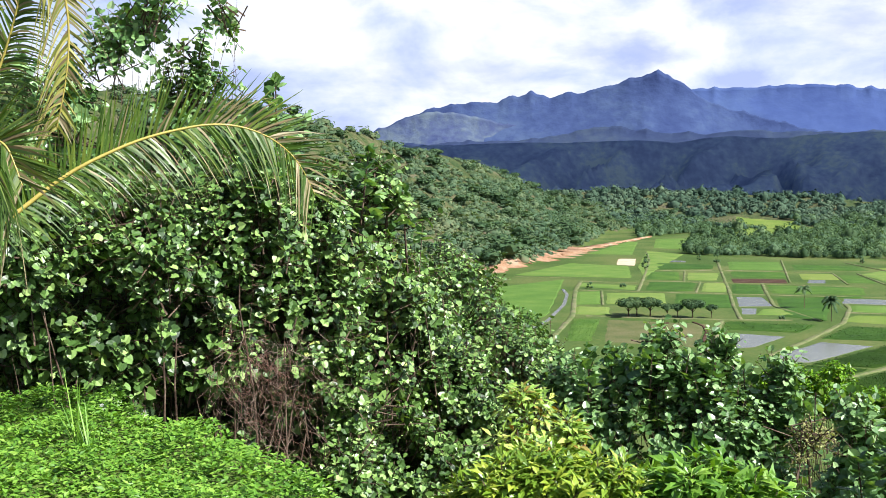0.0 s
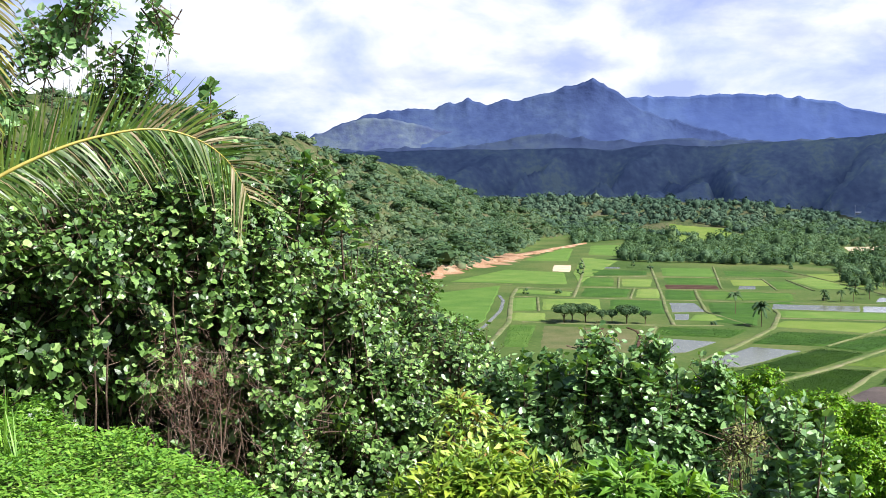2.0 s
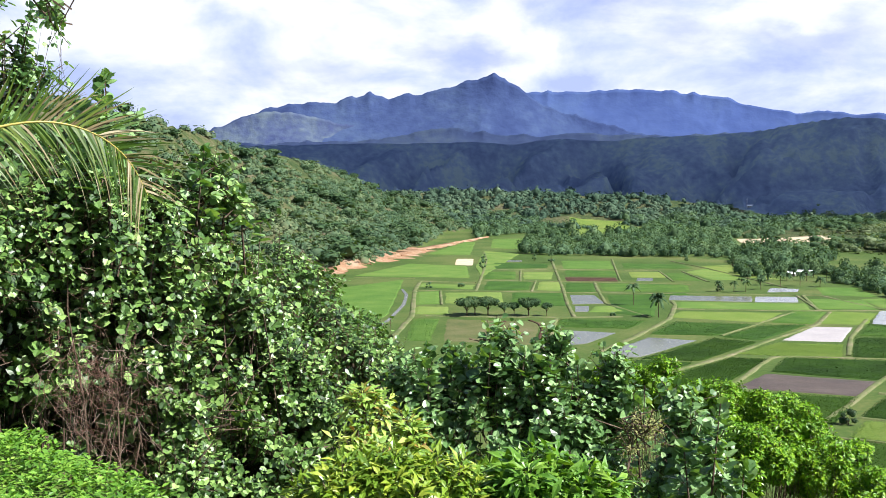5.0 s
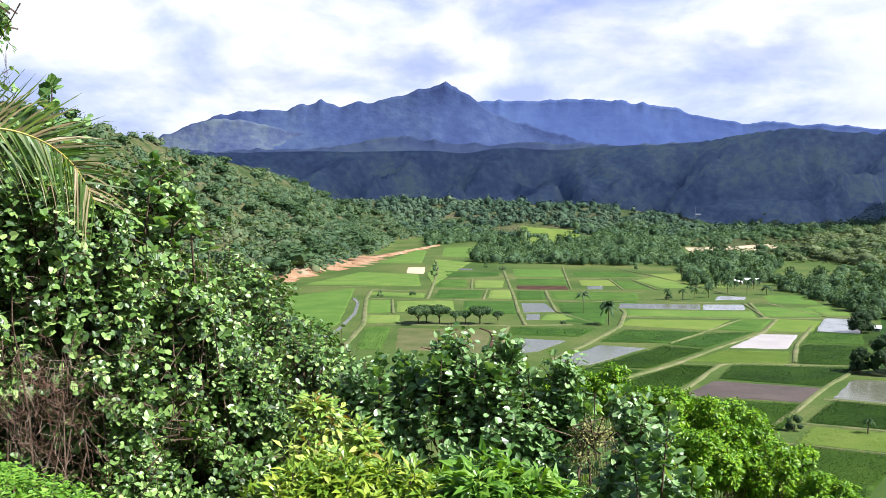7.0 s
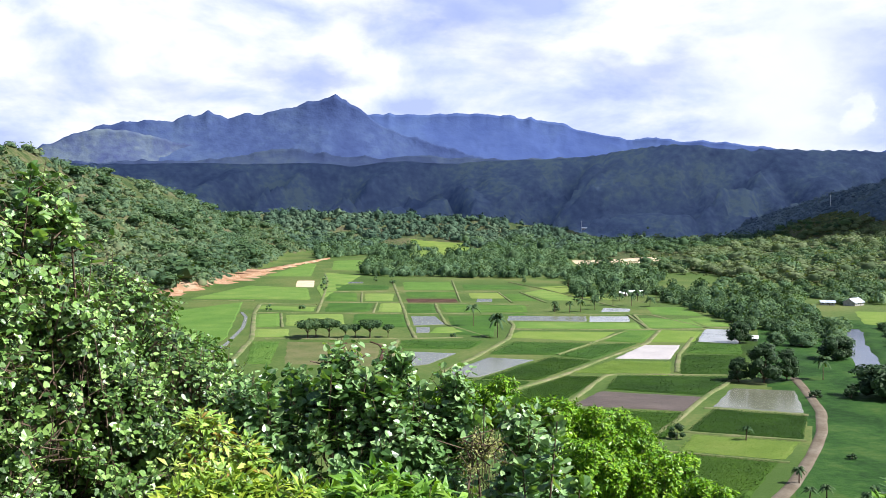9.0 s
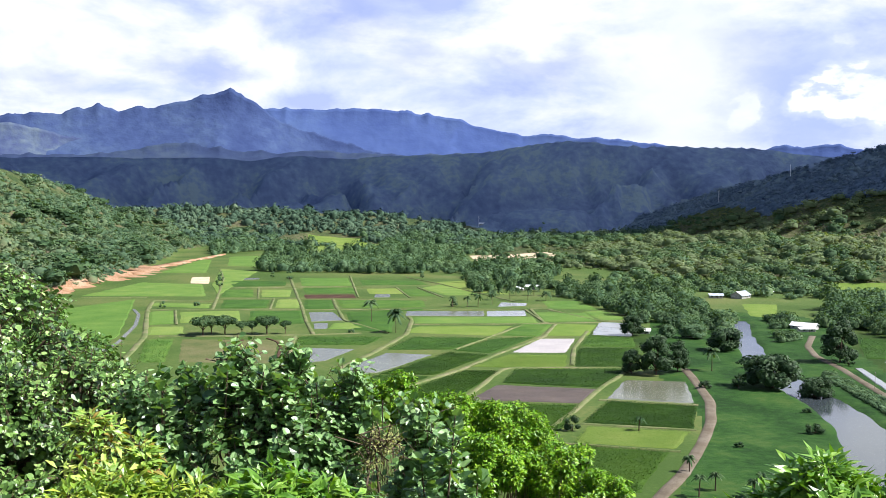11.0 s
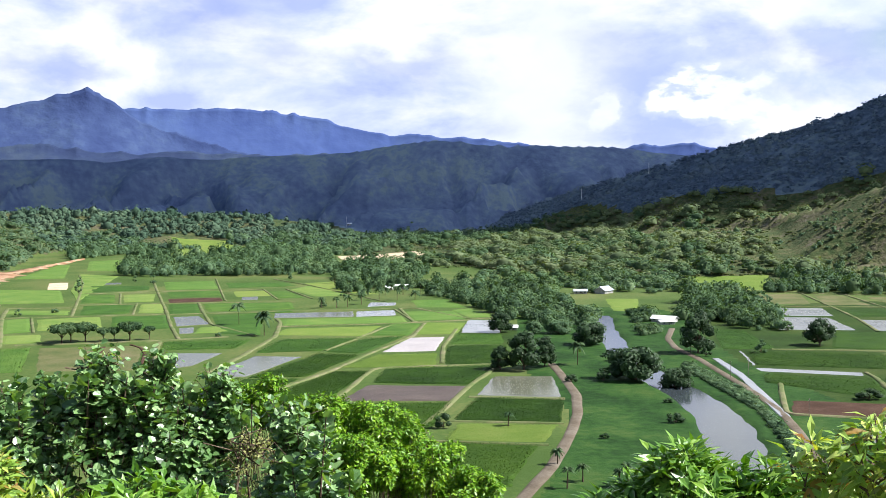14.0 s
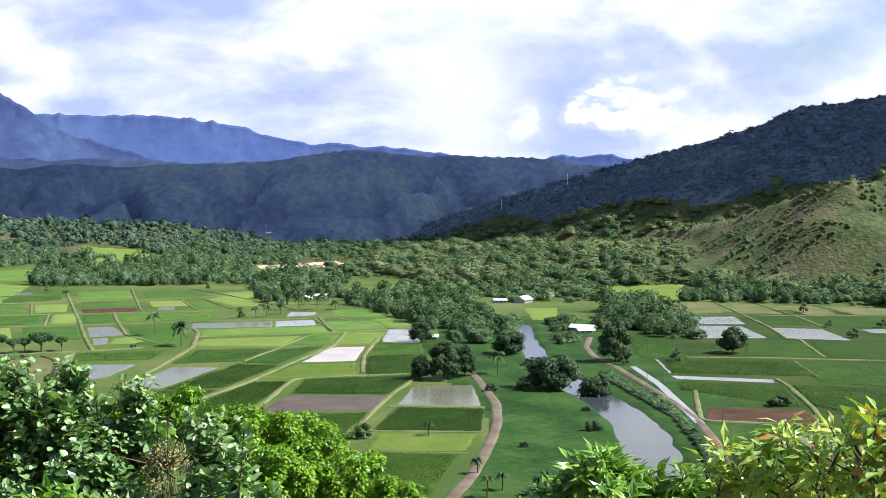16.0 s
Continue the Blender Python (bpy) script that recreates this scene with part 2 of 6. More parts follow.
# paler copy of the heart leaves; bright light on them raised into the colour
M["shoot_leaf"] = material("pale_lit_hibiscus_leaves", [(0.05, (0.034, 0.082, 0.022)), (0.4, (0.110, 0.225, 0.066)), (0.8, (0.255, 0.410, 0.155)), (1.0, (0.420, 0.560, 0.280))], 0.5, 0.38, 0.7, 0.1, 30, 8, island=0.8, through_light=0.28)
M["hau_far"] = material("small_heart_leaves", [(0.05, (0.046, 0.111, 0.025)), (0.5, (0.093, 0.197, 0.037)), (0.95, (0.171, 0.284, 0.063))], 0.5, 0.45, 0.5, 0.1, 30, 8, island=0.7, through_light=0.28)
M["bright_leaf"] = material("bright_green_leaves", [(0.05, (0.050, 0.150, 0.004)), (0.5, (0.120, 0.270, 0.006)), (0.95, (0.270, 0.430, 0.016))], 0.6, 0.42, 0.4, 0.0, None, 8, island=0.7, through_light=0.2)
M["yellow_leaf"] = material("yellow_green_leaves", [(0.05, (0.066, 0.145, 0.012)), (0.5, (0.180, 0.300, 0.026)), (0.9, (0.380, 0.450, 0.050)), (1.0, (0.480, 0.440, 0.070))], 0.8, 0.38, 0.6, 0.1, 30, 8, island=0.75, through_light=0.28)
M["mango_leaf"] = material("long_green_leaves", [(0.05, (0.061, 0.158, 0.019)), (0.5, (0.129, 0.277, 0.032)), (0.95, (0.258, 0.409, 0.053))], 0.8, 0.38, 0.5, 0.1, 30, 8, island=0.7, through_light=0.3)
M["worn_leaf"] = material("worn_yellowing_leaves", [(0.10, (0.420, 0.200, 0.058)), (0.26, (0.155, 0.255, 0.045)), (0.5, (0.245, 0.405, 0.070)), (0.8, (0.455, 0.570, 0.125)), (1.0, (0.760, 0.690, 0.220))], 0.8, 0.4, 0.45, 0.1, 30, 8, island=0.8, through_light=0.32)
M["dry_leaf"] = material("brown_grey_leaves", [(0.05, (0.130, 0.120, 0.050)), (0.5, (0.250, 0.250, 0.095)), (0.95, (0.360, 0.400, 0.150))], 0.8, 0.7, 0.2, 0.0, None, 8, island=0.7, through_light=0.25)
M["cover_leaf"] = material("ground_cover_leaves", [(0.05, (0.052, 0.140, 0.014)), (0.5, (0.132, 0.290, 0.028)), (0.95, (0.275, 0.440, 0.064))], 1.2, 0.45, 0.5, 0.0, None, 8, island=0.7, through_light=0.3)
M["lawn_soil"] = material("bank_under_growth", [(0.2, (0.060, 0.085, 0.022)), (0.5, (0.084, 0.123, 0.028)), (0.8, (0.120, 0.162, 0.044))], 0.8, 0.95, 0.1, 0.8, 20, 10)
M["frond"] = material("palm_leaflets", [(0.05, (0.026, 0.064, 0.008)), (0.5, (0.066, 0.128, 0.016)), (0.85, (0.150, 0.200, 0.030)), (1.0, (0.280, 0.280, 0.055))], 0.6, 0.4, 0.5, 0.0, None, 8, island=0.55, through_light=0.3)
M["frond_dry"] = material("dry_palm_leaflets", [(0.05, (0.12, 0.085, 0.04)), (0.5, (0.26, 0.21, 0.11)), (1.0, (0.46, 0.40, 0.27))], 0.8, 0.6, 0.3, 0.0, None, 8, island=0.8, through_light=0.25)
M["frond_yellow"] = material("yellowing_palm_leaflets", [(0.05, (0.110, 0.140, 0.022)), (0.5, (0.260, 0.260, 0.046)), (1.0, (0.440, 0.390, 0.150))], 0.8, 0.45, 0.4, 0.0, None, 8, island=0.8, through_light=0.28)
M["rachis"] = material("palm_rib", [(0.2, (0.281, 0.228, 0.048)), (0.8, (0.406, 0.327, 0.080))], 3.0, 0.4, 0.4, 0.1, 40, 6)
M["white_roof"] = material("white_painted_metal_roof", [(0.2, (0.62, 0.64, 0.66)), (0.8, (0.80, 0.81, 0.82))], 0.3, 0.5, 0.4, 0.1, 4, 8)
M["grey_roof"] = material("grey_metal_roof", [(0.2, (0.32, 0.36, 0.42)), (0.8, (0.48, 0.52, 0.58))], 0.3, 0.45, 0.4, 0.1, 4, 8)
M["house_wall"] = material("painted_house_wall", [(0.2, (0.24, 0.235, 0.22)), (0.8, (0.40, 0.39, 0.37))], 0.5, 0.8, 0.2, 0.1, 8, 8)
M["dark_glass"] = material("dark_window_glass", [(0.2, (0.02, 0.025, 0.03)), (0.8, (0.04, 0.045, 0.05))], 0.5, 0.1, 0.5, 0.0, None, 8)
M["pole"] = material("weathered_pole_wood", [(0.2, (0.10, 0.085, 0.07)), (0.8, (0.19, 0.165, 0.14))], 2.0, 0.9, 0.1, 0.2, 30, 8)
# for the added shading sheet; part of the sunlight passes through
M["cloud"] = material("shade_cloud", [(0.2, (0.80, 0.81, 0.84)), (0.8, (0.88, 0.89, 0.90))], 0.003, 1.0, 0.0, 0.0, None, 6, through_light=0.72, glow_tint=(0.31, 0.31, 0.31))
# far ranges: the blue haze of distance is painted into their base colours
M["mountain"] = material("haze_blue_mountain", [(0.2, (0.030, 0.045, 0.112)), (0.5, (0.040, 0.060, 0.136)), (0.8, (0.056, 0.082, 0.155))], 0.004, 1.0, 0.0, 0.35, 0.03, 6)
M["mountain_far"] = material("haze_blue_far_mountain", [(0.2, (0.042, 0.066, 0.172)), (0.5, (0.052, 0.080, 0.194)), (0.8, (0.064, 0.098, 0.208))], 0.003, 1.0, 0.0, 0.2, 0.02, 6)
# paler, greener copy of the mountain: its sunlight is put into the colour
M["mountain_lit_tint"] = material("sun_tint_mountain", [(0.25, (0.042, 0.056, 0.122)), (0.5, (0.062, 0.082, 0.138)), (0.7, (0.088, 0.114, 0.148))], 0.006, 1.0, 0.0, 0.4, 0.02, 6)
M["foothill"] = material("haze_blue_foothill", [(0.2, (0.024, 0.035, 0.078)), (0.5, (0.031, 0.045, 0.090)), (0.8, (0.043, 0.060, 0.096))], 0.004, 1.0, 0.0, 0.3, 0.03, 8)
# side hill crowns and floor: haze blue mixed into both base colours
M["wood_side"] = material("haze_blue_side_forest", [(0.1, (0.056, 0.084, 0.132)), (0.5, (0.088, 0.127, 0.178)), (0.9, (0.138, 0.184, 0.198))], 0.008, 0.9, 0.06, 0.0, None, 16, island=0.2)
M["side_haze_tint"] = material("haze_blue_side_ground", [(0.2, (0.058, 0.086, 0.130)), (0.5, (0.086, 0.124, 0.172)), (0.8, (0.122, 0.166, 0.184))], 0.012, 1.0, 0.03, 0.8, 0.12, 9, second=0.5)
# hazier copy of the valley wood; the distance tint is in its colour
M["wood_head"] = material("haze_tinted_head_wood", [(0.1, (0.024, 0.050, 0.032)), (0.5, (0.052, 0.088, 0.056)), (0.9, (0.096, 0.134, 0.080))], 0.010, 0.9, 0.06, 0.0, None, 12, island=0.3)

# ---------------------------------------------------------------- helpers for meshes
rng = np.random.default_rng(7)
_lat = np.random.default_rng(3).random((256, 256))


def vnoise(x, y):
    xi, yi = np.floor(x).astype(int), np.floor(y).astype(int)
    fx, fy = x - xi, y - yi
    fx, fy = fx * fx * (3 - 2 * fx), fy * fy * (3 - 2 * fy)
    a, b = _lat[xi % 256, yi % 256], _lat[(xi + 1) % 256, yi % 256]
    c, d = _lat[xi % 256, (yi + 1) % 256], _lat[(xi + 1) % 256, (yi + 1) % 256]
    return (a * (1 - fx) + b * fx) * (1 - fy) + (c * (1 - fx) + d * fx) * fy


def fbm(x, y, size, octaves=4):
    """Layered noise from about -1 to 1; size in metres."""
    total, amp, norm = 0.0, 1.0, 0.0
    x, y = np.asarray(x, float) / size, np.asarray(y, float) / size
    for k in range(octaves):
        total = total + amp * (vnoise(x + 17.3 * k, y - 9.1 * k) * 2 - 1)
        norm += amp
        amp *= 0.5
        x, y = x * 2.03, y * 2.03
    return total / norm


def mesh_of(name, verts, faces, mats, index=None, smooth=False):
    """A mesh from arrays; faces all have the same number of corners, or come as a list of such arrays."""
    me = bpy.data.meshes.new(name)
    if not isinstance(faces, list):
        faces = [faces]
    verts = np.asarray(verts, np.float32)
    loops = np.concatenate([np.asarray(f, np.int32).ravel() for f in faces])
    sizes = np.concatenate([np.full(len(f), np.asarray(f).shape[1], np.int32) for f in faces])
    me.vertices.add(len(verts))
    me.vertices.foreach_set("co", verts.ravel())
    me.loops.add(len(loops))
    me.loops.foreach_set("vertex_index", loops)
    me.polygons.add(len(sizes))
    me.polygons.foreach_set("loop_start", np.concatenate([[0], np.cumsum(sizes)[:-1]]).astype(np.int32))
    for m in (mats if isinstance(mats, (list, tuple)) else [mats]):
        me.materials.append(m)
    if index is not None:
        me.polygons.foreach_set("material_index", np.asarray(index, np.int32))
    me.polygons.foreach_set("use_smooth", np.full(len(sizes), bool(smooth)))
    me.update(calc_edges=True)
    me.validate()
    return me


def part(name, me, parent, label=""):
    ob = new(name, me)
    ob.parent = parent
    if label:
        ob["label"] = label
    return ob


def thing(name, me=None, at=(0, 0, 0), label="", category="", group="", kind=""):
    ob = new(name, me)
    ob.location = at
    return tagged(ob, label, category, group, kind)


class Heap:
    """Gathers pieces of one mesh."""

    def __init__(self):
        self.v, self.f3, self.f4, self.n = [], [], [], 0

    def add(self, verts, faces):
        verts, faces = np.asarray(verts, float).reshape(-1, 3), np.asarray(faces, int)
        (self.f3 if faces.shape[1] == 3 else self.f4).append(faces + self.n)
        self.v.append(verts)
        self.n += len(verts)

    def mesh(self, name, mats, smooth=False):
        fs = [np.concatenate(f) for f in (self.f3, self.f4) if f]
        return mesh_of(name, np.concatenate(self.v), fs, mats, smooth=smooth)

    def tube(self, pts, radii, sides=5):
        pts = np.asarray(pts, float)
        radii = np.broadcast_to(np.asarray(radii, float), (len(pts),))
        t = np.gradient(pts, axis=0)
        t /= np.linalg.norm(t, axis=1, keepdims=True) + 1e-9
        up = np.where(np.abs(t[:, 2:3]) > 0.9, np.array([[1.0, 0, 0]]), np.array([[0, 0, 1.0]]))
        a = np.cross(t, up)
        a /= np.linalg.norm(a, axis=1, keepdims=True) + 1e-9
        b = np.cross(t, a)
        ang = np.arange(sides) * 2 * np.pi / sides
        ring = pts[:, None] + radii[:, None, None] * (np.cos(ang)[None, :, None] * a[:, None] + np.sin(ang)[None, :, None] * b[:, None])
        i, j = np.meshgrid(np.arange(len(pts) - 1), np.arange(sides), indexing="ij")
        k = (j + 1) % sides
        q = np.stack([i * sides + j, i * sides + k, (i + 1) * sides + k, (i + 1) * sides + j], -1).reshape(-1, 4)
        self.add(ring.reshape(-1, 3), q)

    def box(self, c, s, turn=0.0):
        x, y, z = np.asarray(s, float) / 2
        v = np.array([[sx * x, sy * y, sz * z] for sz in (-1, 1) for sy in (-1, 1) for sx in (-1, 1)])
        ca, sa = math.cos(turn), math.sin(turn)
        v = np.stack([v[:, 0] * ca - v[:, 1] * sa, v[:, 0] * sa + v[:, 1] * ca, v[:, 2]], -1) + np.asarray(c, float)
        self.add(v, [[0, 2, 3, 1], [4, 5, 7, 6], [0, 1, 5, 4], [2, 6, 7, 3], [1, 3, 7, 5], [0, 4, 6, 2]])


def polar(bearing, distance, height):
    """Bearing clockwise from north (+y) seen from the lookout, metres, height above the valley floor."""
    b = radians(bearing)
    return (math.sin(b) * distance, math.cos(b) * distance, height)


def to_line(x, y, line):
    """Distance to a polyline of (x, y, value), the value there, and the way along it."""
    best = np.full(np.shape(x), 1e9)
    val, along = np.zeros(np.shape(x)), np.zeros(np.shape(x))
    run = 0.0
    for (x0, y0, v0), (x1, y1, v1) in zip(line[:-1], line[1:]):
        dx, dy = x1 - x0, y1 - y0
        ll = dx * dx + dy * dy
        s = np.clip(((x - x0) * dx + (y - y0) * dy) / ll, 0, 1)
        d = np.hypot(x - x0 - s * dx, y - y0 - s * dy)
        m = d < best
        best = np.where(m, d, best)
        val = np.where(m, v0 + s * (v1 - v0), val)
        along = np.where(m, run + s * math.sqrt(ll), along)
        run += math.sqrt(ll)
    return best, val, along


def inside(x, y, poly):
    hit = np.zeros(len(x), bool)
    for (x0, y0), (x1, y1) in zip(poly, poly[1:] + poly[:1]):
        c = (y0 > y) != (y1 > y)
        hit ^= c & (x < (x1 - x0) * (y - y0) / (y1 - y0 + 1e-9) + x0)
    return hit


# ---------------------------------------------------------------- the land
LEFT_HILL = [polar(*p) for p in [(-50, 1100, 190), (-25, 1200, 200), (-11.3, 1250, 184), (-6.7, 1300, 163), (-4, 1400, 153), (-1.9, 1480, 132), (-0.4, 1560, 132), (2.6, 1750, 110), (5.3, 1900, 72), (8, 2000, 45), (10.6, 2150, 6)]]
RIGHT_HILL = [polar(*p) for p in [(33, 2250, 60), (36.7, 2100, 110), (40.3, 1950, 143), (43.2, 1900, 171), (46.1, 1850, 192), (49, 1850, 218), (50.2, 1850, 230), (52, 1850, 258), (54.4, 1850, 264), (56.1, 1850, 273), (65, 1850, 320), (85, 1900, 330)]]
RIGHT_SPUR = [polar(*p) for p in [(35.8, 1950, 58), (40.3, 1800, 44), (43.3, 1680, 54), (46.2, 1570, 66), (49, 1490, 80), (51.8, 1420, 106), (54.4, 1370, 128), (56.2, 1400, 124), (62, 1500, 150)]]
APRON = [polar(*p) for p in [(30, 2150, 14), (34, 2000, 28), (38, 1850, 38), (42, 1750, 52), (46, 1660, 62), (50, 1600, 70), (56, 1560, 84), (66, 1560, 90)]]
BACK_RIDGE = [polar(*p) for p in [(-25, 2900, 186), (0.5, 2900, 190), (6.5, 2900, 196), (12.3, 2900, 198), (13.8, 2900, 206), (18, 2900, 206), (22, 2900, 212), (24.7, 2900, 221), (27, 2850, 236), (29.5, 2800, 250), (31.9, 2800, 236), (36, 2850, 231), (38.8, 2900, 231), (42, 2900, 208), (48, 2950, 192), (62, 3000, 190)]]
HEAD_APRON = [polar(*p) for p in [(-6, 2460, 70), (4, 2450, 68), (12, 2440, 62), (19, 2420, 54), (24, 2390, 34), (27, 2370, 6)]]
# outline of the wanted shade; also splits haze-tinted ground and woods from the rest
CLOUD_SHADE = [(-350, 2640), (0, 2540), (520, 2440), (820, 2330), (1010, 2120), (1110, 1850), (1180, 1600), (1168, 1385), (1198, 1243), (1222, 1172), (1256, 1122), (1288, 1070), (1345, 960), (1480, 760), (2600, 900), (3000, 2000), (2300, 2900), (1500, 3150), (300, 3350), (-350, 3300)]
RIVER = [(517, 662, 7), (489, 626, 8), (429, 538, 9), (380, 464, 10), (347, 388, 12), (320, 330, 14), (284, 284, 14), (262, 258, 14), (235, 227, 14), (191, 189, 14)]


def brow_edge(b):
    """How far the level top of the lookout reaches, by bearing in degrees."""
    return 9.6 - 4.5 * np.clip((b + 23) / 20, 0.0, 1.15) ** 1.6


def land(x, y):
    """Height of the land."""
    x, y = np.asarray(x, float), np.asarray(y, float)
    r = np.hypot(x, y)
    h = np.zeros(x.shape)
    wob = fbm(x, y, 140, 4)
    for line, wide, gully, size in ((LEFT_HILL, 1.75, 0.30, 120), (RIGHT_HILL, 1.9, 0.25, 200), (RIGHT_SPUR, 2.0, 0.55, 110), (APRON, 500, 0.3, 150), (HEAD_APRON, 360, 0.3, 120), (BACK_RIDGE, 600, 1.15, 210)):
        d, zc, s = to_line(x, y, line)
        u = d / (wide if wide > 10 else zc * wide)
        ribs = np.abs(fbm(s + (0.8 if line is BACK_RIDGE else 0.35) * d + 30 * wob, d * 0.25, size, 3)) * 2
        fall = np.clip(u, 0, 1)
        shape = np.clip(1 - u, 0, None) ** 1.15 - gully * ribs * fall * (1 - fall) * 1.6
        if line is BACK_RIDGE:
            fine = np.abs(fbm(s - 0.3 * d + 40 * wob, d * 0.2 + 700, 95, 3)) * 2
            shape = shape - 0.42 * fine * fall ** 0.7 * (1 - fall) * 1.6 + 0.035 * fbm(x, y, 40, 3) * np.clip(fall * 6, 0, 1) * (1 - fall)
        h = np.maximum(h, zc * shape + wob * 7 * np.clip(4 * fall, 0, 1) * np.clip(1 - fall, 0, 1))
    # plateau behind the back ridge
    far = np.clip((r - 2900) / 300, 0, 1)
    h = np.where((r > 2900) & (x > -1500), np.maximum(h, 90 * far), h)
    # the lookout's own hill
    b = np.degrees(np.arctan2(x, y))
    edge = brow_edge(b) + 0.7 * fbm(x, y, 3, 2)
    brow = 88.35 - 0.025 * r - 0.05 * np.clip(x + 3, 0, None) * np.clip(r / 6, 0, 1)
    drop = np.clip(r - edge, 0, None)
    near = brow - drop * (0.62 + 0.1 * fbm(x, y, 30, 3)) - 0.9 * np.clip(drop, 0, 2.5)
    behind = np.clip((-y - 3) / 6, 0, 1)
    near = near * (1 - behind) + 88.4 * behind
    h = np.maximum(h, np.where(r < 260, near, 0))
    # the river bed
    d, w, s = to_line(x, y, RIVER)
    bank = np.clip((w / 2 + 5 + 3 * fbm(x, y, 22, 3) - d) / 6, 0, 1)
    return h - 2.2 * bank * (h < 6)


az = np.radians(np.concatenate([np.arange(-180, -30, 3), np.arange(-30, -25, 0.5), np.arange(-25, 60, 0.25), np.arange(60, 70, 0.5), np.arange(70, 180, 3)]))
rad = np.concatenate([[0.4], np.geomspace(1, 12, 34), np.geomspace(12.6, 225, 60), np.arange(229, 800, 4.6), np.arange(804, 1300, 8), np.arange(1308, 2300, 17), np.arange(2312, 3000, 11), np.arange(3010, 3100, 15), np.geomspace(3120, 4950, 24)])
RR, AA = np.meshgrid(rad, az, indexing="ij")
GX, GY = RR * np.sin(AA), RR * np.cos(AA)
GZ = land(GX, GY)
na, nr = len(az), len(rad)
i, j = np.meshgrid(np.arange(nr - 1), np.arange(na), indexing="ij")
k = (j + 1) % na
quads = np.stack([i * na + j, (i + 1) * na + j, (i + 1) * na + k, i * na + k], -1).reshape(-1, 4)
gv = np.stack([GX, GY, GZ], -1).reshape(-1, 3)
mid = gv[quads].mean(1)
md, mw, _ = to_line(mid[:, 0], mid[:, 1], RIVER)
mr = np.hypot(mid[:, 0], mid[:, 1])
mi = np.zeros(len(quads), int)
mi[mid[:, 2] > 2.5] = 1
# ridge faces take the haze-blue ground, by distance and by the shade outline
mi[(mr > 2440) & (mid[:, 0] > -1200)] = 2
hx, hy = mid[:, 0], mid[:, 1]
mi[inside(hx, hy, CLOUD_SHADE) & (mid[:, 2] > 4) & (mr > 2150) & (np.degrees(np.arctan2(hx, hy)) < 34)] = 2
# side hill inside the shade outline gets its own haze-tinted ground
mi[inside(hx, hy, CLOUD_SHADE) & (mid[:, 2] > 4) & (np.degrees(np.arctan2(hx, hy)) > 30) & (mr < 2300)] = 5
mi[(mid[:, 2] < 2.5) & (hx > 360) & (hy < 640) & (mr < 1000)] = 6
mi[mr < 240] = 4
mi[(md < 62) & (mid[:, 2] < 3) & (mr > 180)] = 3
centre = len(gv)
gv = np.concatenate([gv, [[0, 0, 88.4]]])
cap = np.stack([np.arange(na), (np.arange(na) + 1) % na, np.full(na, centre)], -1)[:, [0, 1, 2]]
ground = thing("ground", mesh_of("ground", gv, [quads, cap], [M["ground"], M["slope"], M["ridge_haze_tint"], M["meadow"], M["lawn_soil"], M["side_haze_tint"], M["low_grass"]], np.concatenate([mi, np.full(na, 4)]), True),
               label="green valley floor rising to scrub-covered hills and ridges, the far ones tinted haze blue", category="ground", kind="structure")


def range_of(name, crest, reach, jag, label, seed, mat, base=60.0):
    """A mountain range: a crest line with ribs and gullies running down both faces."""
    pts = np.array([polar(*p) for p in crest])
    seg = np.concatenate([[0], np.cumsum(np.hypot(*np.diff(pts[:, :2], axis=0).T))])
    s = np.linspace(0, seg[-1], int(seg[-1] / 7))
    c = np.stack([np.interp(s, seg, pts[:, q]) for q in range(3)], -1)
    body = c[:, 2].copy()
    for _ in range(500):
        body[1:-1] = (body[:-2] + body[1:-1] + body[2:]) / 3
    teeth = c[:, 2] - body + jag * (0.6 - np.abs(fbm(s, s * 0 + seed, 120, 4)) * 2.4) + jag * 0.55 * fbm(s, s * 0 - seed, 26, 3)
    t = np.concatenate([-np.geomspace(1, 0.01, 42), [0], np.linspace(0.08, 1, 8)])
    S, T = np.meshgrid(np.arange(len(s)), t, indexing="ij")
    out = c[:, :2] / np.linalg.norm(c[:, :2], axis=1, keepdims=True)
    xy = c[S][..., :2] + out[S] * (T * reach * (body[S] - base) / 300)[..., None]
    drop = np.abs(T)
    lean = s[S] + (0.55 if seed % 2 else -0.45) * drop * reach * 0.8
    ribs = np.abs(fbm(lean + 130 * fbm(s[S], T * 500, 260, 3), T * 420 + seed * 50, 260, 4)) * 2
    z = base + (body[S] - base) * (1 - drop ** 0.75) + teeth[S] * np.exp(-drop * 18) - ribs * 19 * drop ** 0.7 * (1 - drop) * 2.2 * (T < 0)
    n, m = len(s), len(t)
    a, b = np.meshgrid(np.arange(n - 1), np.arange(m - 1), indexing="ij")
    q = np.stack([a * m + b, (a + 1) * m + b, (a + 1) * m + b + 1, a * m + b + 1], -1).reshape(-1, 4)
    return thing(name, mesh_of(name, np.concatenate([xy, z[..., None]], -1).reshape(-1, 3), q, M[mat], smooth=True), label=label, category="mountain", kind="structure")


def up(r, rows):
    return [(b, r, EYE_Z + r * math.tan(radians(e))) for b, e in rows]


